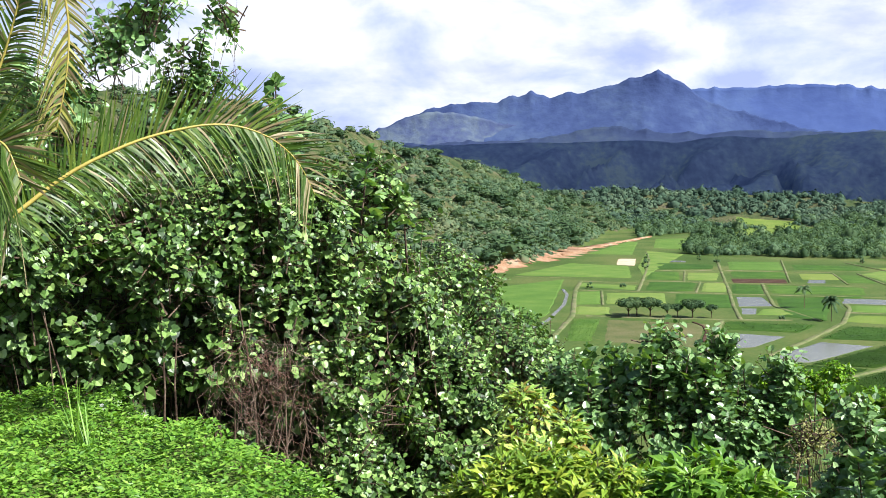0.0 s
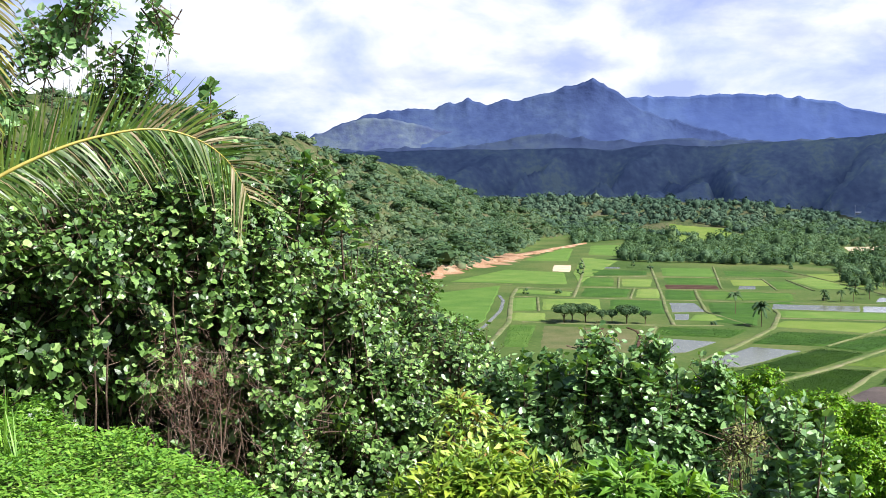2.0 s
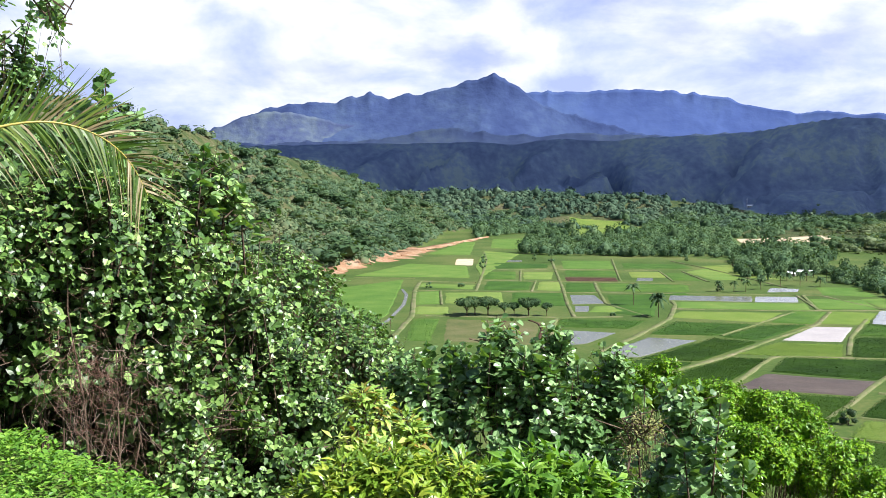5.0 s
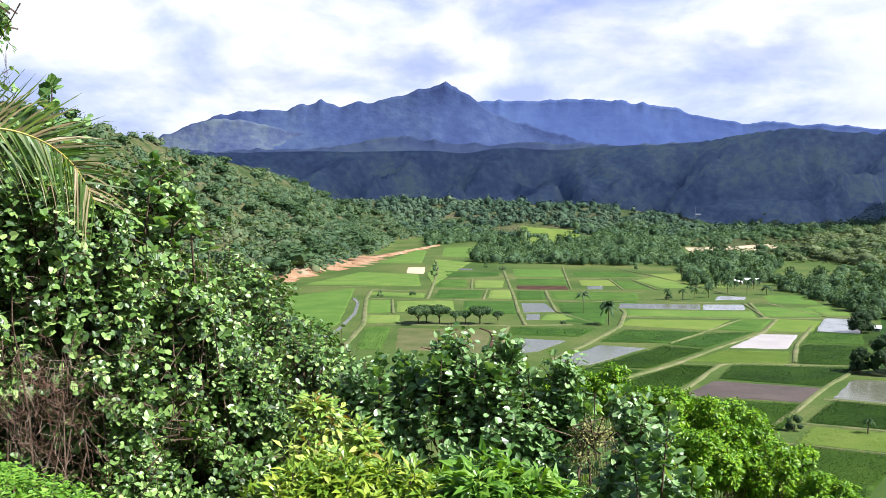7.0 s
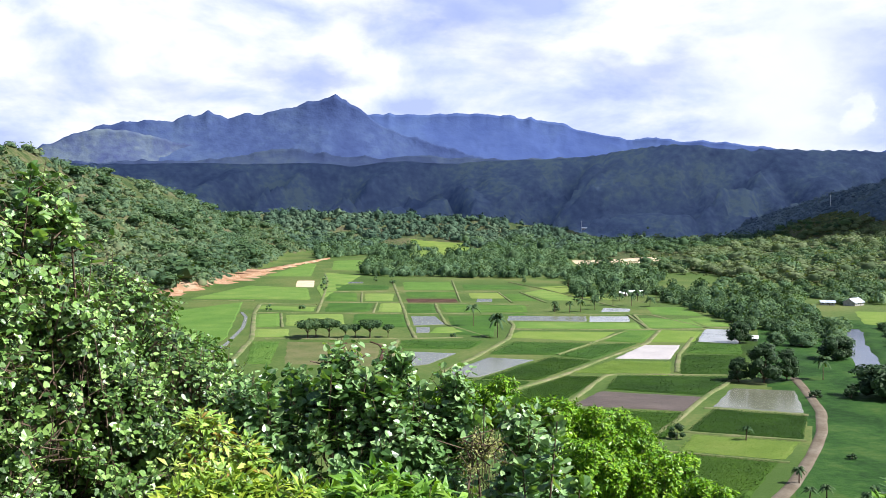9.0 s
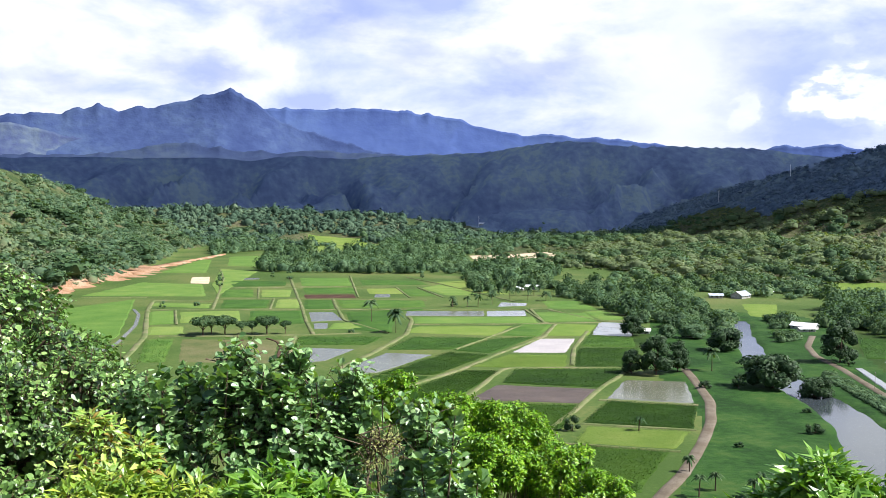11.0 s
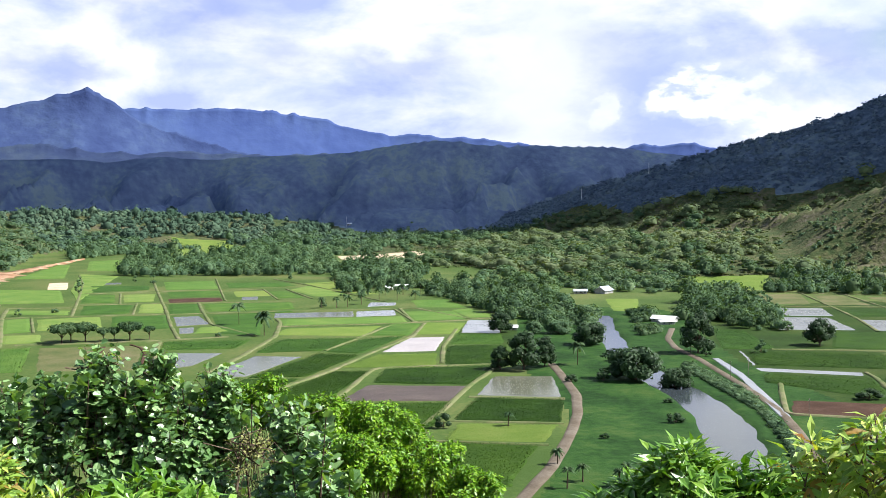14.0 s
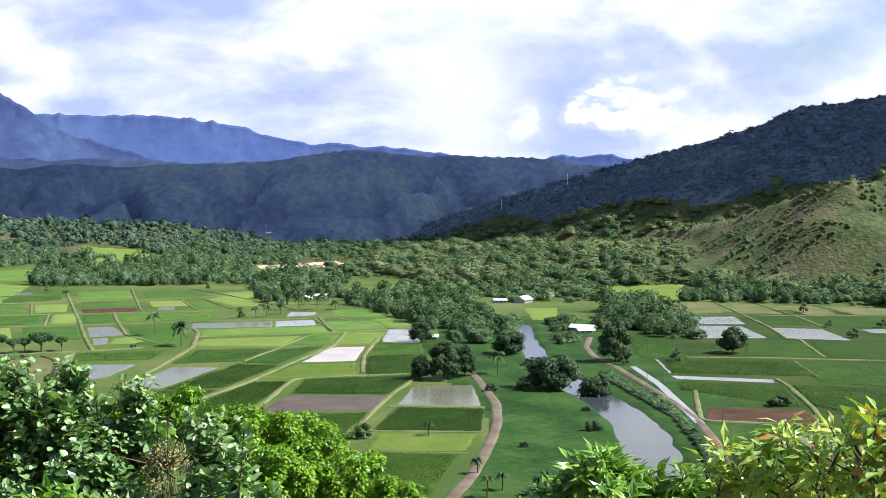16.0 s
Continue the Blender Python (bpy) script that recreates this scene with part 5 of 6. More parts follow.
def pole(x, y, tall, label, name="utility_pole", mat="pole"):
    root = thing(name, None, (x, y, float(land(x, y))), label, "pole")
    p = Heap()
    p.tube([(0, 0, -0.5), (0, 0, tall * 0.5), (0, 0, tall)], [tall * 0.018, tall * 0.016, tall * 0.013], 6)
    part("post", p.mesh("post", M[mat], True), root)
    c = Heap()
    c.box((0, 0, tall * 0.93), (tall * 0.2, 0.14, 0.16), 0.6)
    part("crossarm", c.mesh("crossarm", M[mat]), root)
    for s in (-1, 1):
        i = Heap()
        i.tube([(s * tall * 0.08, s * tall * 0.055, tall * 0.935), (s * tall * 0.08, s * tall * 0.055, tall * 0.97)], [0.06, 0.04], 6)
        part("insulator", i.mesh("insulator", M["white_roof"]), root)


pole(389, 394, 8.5, "wooden utility pole beside the farm road")
pole(401, 394, 9, "wooden utility pole beside the farm road")
pole(346, 306, 8, "wooden utility pole beside the farm road")
pole(432, 470, 8.5, "wooden utility pole beside the farm road")
for b, d, h in [(21.0, 2560, 22), (24.4, 2500, 26), (36.9, 1990, 24), (40.4, 1930, 20)]:
    x, y, _ = polar(b, d, 0)
    pole(x, y, h, "tall pale pylon on the ridge", "pylon", "white_roof")


def bare_tree(x, y, tall, label, seed):
    """A dead tree: trunk and forking bare limbs."""
    r = np.random.default_rng(seed)
    root = thing("dead_tree", None, (x, y, float(land(x, y))), label, "tree")
    trunk = Heap()
    trunk.tube([(0, 0, -0.5), (0.2, 0, tall * 0.3), (0.1, 0.2, tall * 0.55)], [tall * 0.03, tall * 0.024, tall * 0.016], 7)
    part("trunk", trunk.mesh("trunk", M["dead_twig"], True), root)
    for k in range(14):
        limb = Heap()
        a = k * 2.4
        z0 = tall * r.uniform(0.2, 0.55)
        e = np.array([math.cos(a), math.sin(a), r.uniform(0.9, 1.8)]) * tall * 0.27
        p0 = np.array([0.1, 0.1, z0])
        limb.tube([p0, p0 + e * 0.5 + r.normal(0, 0.3, 3), p0 + e], [tall * 0.012, tall * 0.008, tall * 0.003], 4)
        for _ in range(4):
            q = p0 + e * r.uniform(0.4, 0.9)
            limb.tube([q, q + (e / np.linalg.norm(e) + r.normal(0, 0.5, 3)) * tall * 0.12], [tall * 0.005, tall * 0.002], 3)
        part("limb", limb.mesh("limb", M["dead_twig"], True), root)


bare_tree(785, 1043, 16, "pale bare dead tree among green trees", 5)

# ---------------------------------------------------------------- growth on the brow of the lookout
HEART = np.array([(0, .10, -.05), (-.36, -.02, .06), (-.52, .34, .07), (-.34, .74, .03), (0, .98, -.10), (.34, .74, .03), (.52, .34, .07), (.36, -.02, .06)])
HEART_F = np.array([(0, 1, 2), (0, 2, 3), (0, 3, 4), (0, 4, 5), (0, 5, 6), (0, 6, 7)])
LANCE = np.array([(0, 0, 0), (-.165, .48, .045), (0, 1.0, -.16), (.165, .48, .045), (0, .3, 0), (0, .66, -.03)])
LANCE_F = np.array([(0, 4, 1), (1, 4, 5), (1, 5, 2), (2, 5, 3), (3, 5, 4), (3, 4, 0)])
OVAL = np.array([(0, 0, 0), (-.26, .4, .05), (0, 1.0, -.06), (.26, .4, .05), (0, .45, -.02)])
OVAL_F = np.array([(0, 4, 1), (1, 4, 2), (2, 4, 3), (3, 4, 0)])
BLADE = np.array([(0, 0, 0), (-.25, .48, .05), (0, 1.0, -.1), (.25, .48, .05)])
BLADE_F = np.array([(0, 2, 1), (0, 3, 2)])


def unit(a):
    return a / (np.linalg.norm(a, axis=-1, keepdims=True) + 1e-9)


def leaves_at(heap, shape, pos, way, nrm, size):
    v, f = shape
    side = unit(np.cross(way, nrm))
    nrm = np.cross(side, way)
    pts = pos[:, None] + size[:, None, None] * (v[None, :, 0:1] * side[:, None] + v[None, :, 1:2] * way[:, None] + v[None, :, 2:3] * nrm[:, None])
    heap.add(pts.reshape(-1, 3), (f[None] + (np.arange(len(pos)) * len(v))[:, None, None]).reshape(-1, 3))


def sprays(lobes, n, shape, size, seed, per=9, length=0.45, droop=0.3, rise=0.5, inner=0.45, spread=1.0, reach=1.0, wild=0.10, single=0, gap=None, clump=0.5):
    """Leafy sprays through the lobes of a bush: returns heaps of leaves and of stems."""
    r = np.random.default_rng(seed)
    L = np.array(lobes, float)
    pick = r.choice(len(L), n, p=L[:, 3] ** 2 / (L[:, 3] ** 2).sum())
    d = unit(r.normal(size=(n, 3)))
    u = inner + (1 - inner) * r.random(n) ** 0.55
    u *= 0.92 + 0.4 * fbm(d[:, 0] * 3 + pick * 7, d[:, 2] * 3 + d[:, 1] * 2, 1.0, 2)
    p = L[pick, :3] + d * (L[pick, 3] * u)[:, None]
    depth = np.min(np.linalg.norm(p[:, None] - L[None, :, :3], axis=2) / L[None, :, 3], axis=1)
    ok = depth > inner * 0.85
    if gap is not None:
        ok &= fbm(p[:, 0] + 0.6 * p[:, 2], p[:, 1] * 0.5 - 0.9 * p[:, 2], clump, 3) > gap
    p, d = p[ok], d[ok]
    n = len(p)
    axis = unit(d * 0.75 + np.array([0, 0, rise]) + r.normal(0, 0.35, (n, 3)))
    ln = length * r.uniform(0.6, 1.25, n) * reach * np.where(r.random(n) < wild, 1.9, 1.0)
    p = p - axis * (ln * 0.5)[:, None]
    stems = Heap()
    bend = unit(r.normal(size=(n, 3)))
    for q in range(n):
        s0 = p[q] - axis[q] * ln[q] * 0.3
        stems.tube([s0, p[q] + axis[q] * ln[q]], [0.008 + 0.005 * r.random(), 0.003], 3)
    leaves = Heap()
    ref = unit(np.cross(axis, r.normal(size=(n, 3))))
    ref2 = np.cross(axis, ref)
    ph = r.uniform(0, 6.28, n)
    P, W, N, S = [], [], [], []
    for k in range(per):
        t = (k + 0.3) / per
        a = ph + k * 2.4
        out = ref * np.cos(a)[:, None] + ref2 * np.sin(a)[:, None]
        way = unit(out * spread + axis * (0.25 + 0.5 * t) + r.normal(0, 0.22, (n, 3)) - np.array([0, 0, droop]))
        nrm = unit(axis * 0.7 + np.array([0, 0, 0.8]) + d * 0.35 + r.normal(0, 0.4, (n, 3)))
        P.append(p + axis * (ln * (0.15 + 0.85 * t))[:, None] + way * (size * 0.25))
        W.append(way)
        N.append(nrm)
        S.append(size * r.uniform(0.55, 1.25, n) * (1.12 - 0.4 * t))
    P, W, N, S = np.concatenate(P), np.concatenate(W), np.concatenate(N), np.concatenate(S)
    order = np.argsort(np.linalg.norm(P - np.array([0, 0, EYE_Z]), axis=1))
    own, rest = order[:single], order[single:]
    leaves_at(leaves, shape, P[rest], W[rest], N[rest], S[rest])
    return leaves, stems, (P[own], W[own], N[own], S[own])


def limbs_of(lobes, base, seed, thick=0.05):
    """Curved tapered limbs from the foot of a bush up into its lobes."""
    r = np.random.default_rng(seed)
    h = Heap()
    base = np.array(base, float)
    for k, (x, y, z, rad_) in enumerate(lobes):
        for _ in range(5):
            foot = base + np.array([r.normal(0, 0.35), r.normal(0, 0.35), 0])
            foot[:2] = foot[:2] * 0.45 + np.array([x, y]) * 0.55
            foot[2] = float(land(foot[0], foot[1])) - 0.1
            end = np.array([x, y, z]) + unit(r.normal(size=3)) * rad_ * 0.6
            s = np.linspace(0, 1, 8)[:, None]
            c = foot * (1 - s) + end * s + np.sin(s * 3.1) * np.array([r.normal(0, 0.28), r.normal(0, 0.28), 0.15]) + r.normal(0, 0.04, (8, 3))
            h.tube(c, thick * r.uniform(0.5, 1.0) * (1.15 - s[:, 0]), 5)
    return h


def bush(name, label, category, lobes, n, shape, size, leaf, seed, thick=0.05, limbs=True, **kw):
    L = np.array(lobes, float)
    bx, by = L[:, 0].mean(), L[:, 1].mean()
    base = np.array([bx, by, float(land(bx, by))])
    root = thing(name, None, base, label, category)
    lv, st, own = sprays(lobes, n, shape, size, seed, **kw)
    items = [("foliage", lv.mesh("foliage", M[leaf])), ("twig", st.mesh("twig", M["bark"]))]
    if limbs:
        items.append(("branch", limbs_of(lobes, base, seed, thick).mesh("branch", M["bark"], True)))
    for nm, me in items:
        me.transform(Matrix.Translation(-Vector(base)))
        tagged(part(nm, me, root), kind="stuff")
    if len(own[0]):
        one = mesh_of("leaf", shape[0], shape[1], M[leaf])
        for p, w, n_, s in zip(*own):
            side = unit(np.cross(w, n_))
            up_ = np.cross(side, w)
            ob = part("leaf", one, root)
            ob.matrix_basis = Matrix(((side[0] * s, w[0] * s, up_[0] * s, p[0] - base[0]), (side[1] * s, w[1] * s, up_[1] * s, p[1] - base[1]), (side[2] * s, w[2] * s, up_[2] * s, p[2] - base[2]), (0, 0, 0, 1)))
    return root


def knobs(lobes, k, share, seed):
    """Smaller lobes over the outside of larger ones."""
    r = np.random.default_rng(seed)
    out = []
    for x, y, z, q in lobes:
        for _ in range(k):
            d = unit(r.normal(size=3) + np.array([0, 0, 0.25]))
            out.append((x + d[0] * q * 0.8, y + d[1] * q * 0.8, z + d[2] * q * 0.7, q * share * r.uniform(0.7, 1.25)))
    return out


HEARTS, LANCES, OVALS, BLADES = (HEART, HEART_F), (LANCE, LANCE_F), (OVAL, OVAL_F), (BLADE, BLADE_F)
HAU_NEAR = [(-4.7, 9.9, 89.55, 0.72), (-4.0, 10.2, 89.5, 0.72), (-3.2, 11.0, 89.45, 0.78), (-2.4, 11.8, 89.4, 0.85), (-1.6, 12.9, 89.3, 0.82), (-1.1, 13.5, 89.9, 0.53), (-1.7, 12.5, 88.6, 0.80)]
HAU_TOP = [(-4.0, 12.0, 90.6, 0.73), (-3.1, 12.6, 90.6, 0.75), (-3.7, 12.1, 91.3, 0.47), (-3.4, 12.1, 91.9, 0.53), (-2.9, 12.3, 91.6, 0.30), (-2.4, 12.4, 92.0, 0.33), (-2.9, 12.5, 91.1, 0.41), (-4.5, 11.8, 90.9, 0.80), (-2.1, 12.8, 90.3, 0.62)]
HAU_MID = [(-1.0, 14.0, 88.9, 0.89), (-0.5, 14.0, 89.4, 0.33), (-0.7, 15.0, 88.1, 1.03), (0.1, 17.0, 87.6, 0.99), (-0.0, 17.0, 88.4, 0.54), (0.8, 16.0, 86.9, 0.93), (-0.0, 14.5, 86.9, 0.99), (-1.0, 13.0, 87.4, 0.82), (-0.6, 13.5, 86.3, 0.85), (1.3, 17.0, 87.0, 0.63), (1.3, 13.9, 86.4, 0.66), (-1.2, 12.1, 86.6, 0.45)]
HAU_FAR = [(1.0, 20.0, 87.0, 0.69), (0.6, 20.0, 87.9, 0.47), (1.7, 21.9, 86.9, 0.41), (0.2, 19.5, 87.2, 0.8), (1.2, 20.5, 86.0, 0.8)]
HAU_RIGHT = [(1.9, 14.4, 87.08, 0.48), (2.0, 13.9, 86.58, 0.63), (2.7, 13.7, 87.28, 0.47), (2.7, 13.2, 86.68, 0.66), (3.4, 13.6, 87.28, 0.44), (3.5, 13.0, 86.68, 0.66), (3.95, 13.1, 86.9, 0.42), (4.2, 12.9, 87.15, 0.25), (3.9, 12.6, 86.3, 0.5), (4.5, 11.7, 86.38, 0.36),
             (2.8, 13.7, 87.90, 0.16), (3.5, 13.5, 87.80, 0.16), (4.1, 12.9, 87.60, 0.17), (2.0, 14.9, 87.50, 0.17), (2.4, 14.3, 87.50, 0.19), (4.5, 11.7, 87.40, 0.18), (4.6, 11.5, 86.98, 0.25), (4.6, 11.4, 86.68, 0.33)]
bush("hibiscus_tree", "sea hibiscus tree with glossy heart-shaped green leaves and dark bare stems", "tree", HAU_NEAR, 3300, HEARTS, 0.096, "hau_leaf", 1, 0.03, gap=-0.2)
bush("hibiscus_tree", "open-crowned sea hibiscus tree rising above the palm fronds", "tree", HAU_TOP, 900, HEARTS, 0.100, "shoot_leaf", 2, 0.014, inner=0.3, gap=0.10, wild=0.0)
bush("hibiscus_tree", "sea hibiscus thicket with heart-shaped leaves on the slope below the brow", "tree", HAU_MID, 5400, HEARTS, 0.096, "hau_leaf", 3, 0.03, gap=-0.22)
bush("hibiscus_tree", "fine-leaved green tree lower down the slope", "tree", HAU_FAR, 1400, HEARTS, 0.09, "hau_far", 4, 0.045, length=0.3)
bush("hibiscus_tree", "sea hibiscus with upright leafy shoots in front of the fields", "tree", HAU_RIGHT, 3000, HEARTS, 0.115, "shoot_leaf", 5, 0.02, rise=0.8, gap=-0.15, wild=0.02)
HAU_UNDER = [(-4.4, 10.6, 88.6, 0.6), (-3.6, 10.9, 88.5, 0.6), (-2.9, 11.3, 88.4, 0.6), (-4.9, 10.6, 88.2, 0.5), (-3.9, 11.0, 88.0, 0.5), (-2.5, 11.6, 88.2, 0.6), (-3.2, 11.3, 87.9, 0.5)]
bush("hibiscus_tree", "sparse lower sprays of heart-shaped leaves in the shade of the thicket", "tree", HAU_UNDER, 900, HEARTS, 0.115, "hau_leaf", 15, 0.016, inner=0.2, gap=0.08, clump=0.4)
HAU_BACK = [(-4.9, 13.0, 87.9, 0.8), (-3.6, 13.2, 87.8, 0.8), (-2.7, 13.4, 87.7, 0.75), (-1.9, 13.2, 87.4, 0.7), (-4.2, 12.8, 88.8, 0.8), (-3.0, 13.2, 88.8, 0.8), (-2.6, 12.8, 86.9, 0.6), (-1.9, 12.6, 86.6, 0.6), (-3.4, 12.7, 86.9, 0.7), (-4.4, 12.6, 86.8, 0.8), (-4.2, 12.5, 87.9, 0.65), (-4.9, 12.6, 88.1, 0.7), (-4.7, 12.9, 87.3, 0.7)]
bush("hibiscus_tree", "shaded inner part of the thicket with dark leaves and bare stems", "tree", HAU_BACK + [(x + 0.4, y + 1.0, z - 0.3, q * 1.25) for x, y, z, q in HAU_BACK], 2200, HEARTS, 0.16, "hau_leaf", 14, 0.028, inner=0.2)
BRIGHT = [(8.3, 22.5, 85.5, 0.63), (7.3, 22.9, 85.6, 0.63), (8.6, 20.2, 85.2, 0.87), (9.6, 19.8, 85.0, 0.93), (10.4, 19.4, 84.6, 0.87), (11.2, 19.0, 83.8, 0.81), (8.3, 18.6, 84.8, 0.9)]
bush("broadleaf_tree", "bright lime-green tree with drooping leaf rosettes in full sun", "tree", knobs(BRIGHT, 16, 0.30, 5) + [(x, y, z - 0.1, q * 0.75) for x, y, z, q in BRIGHT], 8200, BLADES, 0.108, "bright_leaf", 6, 0.02, per=9, length=0.05, droop=0.45, rise=0.6, wild=0.0, inner=0.6)
bush("dry_shrub", "half-dead brownish shrub with sparse small leaves", "shrub", [(3.78, 10.8, 87.42, 0.2), (3.62, 10.8, 87.26, 0.15)], 42, OVALS, 0.05, "dry_leaf", 7, 0.008, per=12, wild=0.15, length=0.34, gap=-0.15, clump=0.3)
YELLOW = [(0.9, 8.6, 87.42, 0.34), (0.5, 8.6, 87.36, 0.34), (1.3, 8.6, 87.38, 0.32), (1.6, 8.8, 87.25, 0.26), (0.24, 8.8, 87.22, 0.24)]
bush("lance_leaf_shrub", "yellow-green shrub with whorls of long pointed leaves", "shrub", YELLOW, 760, LANCES, 0.17, "yellow_leaf", 8, 0.02, per=11, length=0.16, droop=0.15, rise=0.9, wild=0.02, inner=0.55, single=280)
GREENM = [(2.1, 8.55, 87.32, 0.40), (2.45, 8.5, 87.3, 0.28), (1.8, 8.6, 87.3, 0.26)]
bush("lance_leaf_shrub", "green shrub with whorls of long pointed leaves", "shrub", GREENM, 420, LANCES, 0.21, "mango_leaf", 9, 0.02, per=11, length=0.16, droop=0.2, rise=0.9, wild=0.02, inner=0.55, single=280)
MANGO = [(5.4, 5.9, 87.6, 0.42), (5.2, 6.1, 87.5, 0.28), (5.8, 5.8, 87.65, 0.24), (5.8, 5.5, 87.65, 0.25)]
bush("lance_leaf_shrub", "fresh green shrub with long narrow shiny leaves", "shrub", [(a, b, c + 0.09, q) for a, b, c, q in MANGO] + [(5.0, 6.2, 87.5, 0.26)], 480, LANCES, 0.19, "mango_leaf", 10, 0.015, per=11, length=0.15, droop=0.1, rise=0.9, wild=0.02, inner=0.5, single=280)
WORN = [(5.4, 4.7, 88.15, 0.21), (5.5, 4.3, 88.35, 0.25), (5.4, 3.7, 88.55, 0.24), (5.5, 4.0, 88.25, 0.32), (5.6, 4.6, 88.05, 0.30), (5.5, 3.5, 88.45, 0.31)]
bush("lance_leaf_shrub", "sparse shrub with yellowing and browned long leaves", "shrub", [(a, b, c + 0.07, q) for a, b, c, q in WORN], 125, LANCES, 0.17, "worn_leaf", 11, 0.012, per=10, length=0.16, droop=0.25, rise=0.8, wild=0.05, inner=0.4, single=280)



def shoots(spots, seed):
    """Upright leafy shoots: a stem with whorls of leaves that shrink to a pointed tip."""
    r = np.random.default_rng(seed)
    for x, y, z, tall in spots:
        root = thing("hibiscus_shoot", None, (x, y, z - tall), "upright leafy hibiscus shoot with heart-shaped leaves", "shoot", "hibiscus shoots")
        stem, leaf = Heap(), Heap()
        lean = r.normal(0, 0.06, 2)
        s = np.linspace(-0.5, 1, 6)
        stem.tube(np.stack([lean[0] * s, lean[1] * s, s * tall], -1), 0.014 - 0.008 * np.clip(s, 0, 1), 4)
        k = int(66 * tall)
        u = r.random(k) ** 0.8
        a = np.arange(k) * 2.4 + r.normal(0, 0.3, k)
        out = np.stack([np.cos(a), np.sin(a), np.zeros(k)], -1)
        way = unit(out + np.array([0, 0, 0.1]) + r.normal(0, 0.25, (k, 3)) + np.array([0, 0, 1.0]) * (u ** 3)[:, None])
        nrm = unit(np.array([0, 0, 0.8]) + out * 0.4 + r.normal(0, 0.3, (k, 3)))
        p = np.stack([lean[0] * u, lean[1] * u, u * tall], -1) + out * (0.20 * (1.05 - u))[:, None]
        leaves_at(leaf, HEARTS, p, way, nrm, 0.165 * (1.15 - 0.5 * u) * r.uniform(0.7, 1.15, k))
        part("stem", stem.mesh("stem", M["bark"], True), root)
        tagged(part("foliage", leaf.mesh("foliage", M["shoot_leaf"]), root), kind="stuff")


shoots([(-1.0, 13.0, 90.4, 0.9), (-0.49, 14.0, 89.93, 0.8), (-1.75, 11.4, 91.1, 1.3), (-1.95, 11.5, 90.8, 1.2), (-0.75, 13.6, 90.0, 0.7), (4.26, 10.14, 87.75, 1.0), (4.1, 10.25, 87.3, 0.8), (4.5, 10.0, 87.2, 0.8), (2.74, 13.6, 88.05, 1.3), (3.5, 13.45, 87.92, 1.3), (4.2, 13.2, 87.68, 1.3), (1.86, 13.75, 87.8, 1.2), (2.15, 13.9, 87.7, 0.9), (2.95, 13.6, 87.75, 0.9), (3.3, 13.2, 87.75, 0.9), (2.6, 13.4, 87.9, 0.6), (3.0, 13.4, 87.85, 0.6), (3.5, 13.3, 88.0, 0.75), (3.3, 13.2, 87.75, 0.6), (3.75, 13.1, 87.7, 0.6), (4.12, 12.8, 87.78, 0.95), (4.3, 12.5, 87.4, 0.7), (2.0, 14.6, 87.75, 0.7), (2.35, 14.1, 87.75, 0.7), (5.05, 12.6, 87.2, 0.5), (1.6, 16.8, 87.45, 0.6)], 90)

bush("lance_leaf_shrub", "straggling shrub with sparse yellow and rust-coloured leaves", "shrub", [(0.7, 9.7, 87.5, 0.26), (0.75, 10.0, 87.85, 0.22), (1.15, 9.9, 87.6, 0.2)], 90, LANCES, 0.16, "worn_leaf", 12, 0.012, per=10, length=0.15, droop=0.2, rise=0.9, wild=0.05, inner=0.3)

# low leafy growth over the brow
r = np.random.default_rng(77)
b, d = np.radians(r.uniform(-28, 0, 72000)), np.sqrt(r.uniform(20, 130, 72000))
x, y = d * np.sin(b), d * np.cos(b)
edge = brow_edge(np.degrees(b))
keep = d < edge + 1.2
x, y = x[keep], y[keep]
n = len(x)
z = land(x, y) + r.uniform(0.0, 0.10, n) + 0.22 * np.clip(fbm(x, y, 0.45, 3), -0.2, 1)
a = r.uniform(0, 6.28, n)
way = unit(np.stack([np.cos(a), np.sin(a), r.uniform(-0.1, 0.7, n)], -1))
nrm = unit(np.stack([r.normal(0, 0.35, n), r.normal(0, 0.35, n), np.ones(n)], -1))
heap = Heap()
leaves_at(heap, OVALS, np.stack([x, y, z], -1), way, nrm, r.uniform(0.030, 0.066, n))
thing("ground_cover", heap.mesh("ground_cover", M["cover_leaf"]), label="bright green low leafy growth covering the brow", category="ground cover", kind="stuff")

# tall grass tufts standing in the low growth


def grass_tuft(x, y, tall, blades, seed, label):
    r = np.random.default_rng(seed)
    z = float(land(x, y))
    heap = Heap()
    a = r.uniform(0, 6.28, blades)
    out = np.stack([np.cos(a), np.sin(a), np.zeros(blades)], -1)
    way = unit(out * r.uniform(0.15, 0.5, (blades, 1)) + np.array([0, 0, 1.0]))
    side = unit(np.cross(way, np.array([0, 0, 1.0]) + out * 0.01))
    leaflet_strips(heap, out * r.uniform(0.0, 0.06, (blades, 1)), way, side, tall * r.uniform(0.5, 1.1, blades), 0.006, r.uniform(0.1, 0.35, blades), 5)
    thing("grass_tuft", heap.mesh("grass_tuft", M["cover_leaf"]), (x, y, z), label, "grass")


grass_tuft(-2.62, 7.55, 0.62, 16, 5, "tall green grass tuft in the low growth")
grass_tuft(-2.45, 7.3, 0.45, 12, 6, "tall green grass tuft in the low growth")
grass_tuft(-3.75, 9.3, 0.5, 14, 7, "upright weed at the edge of the brow")

# tangle of dead vines hanging at the edge of the thicket
r = np.random.default_rng(78)
heap = Heap()
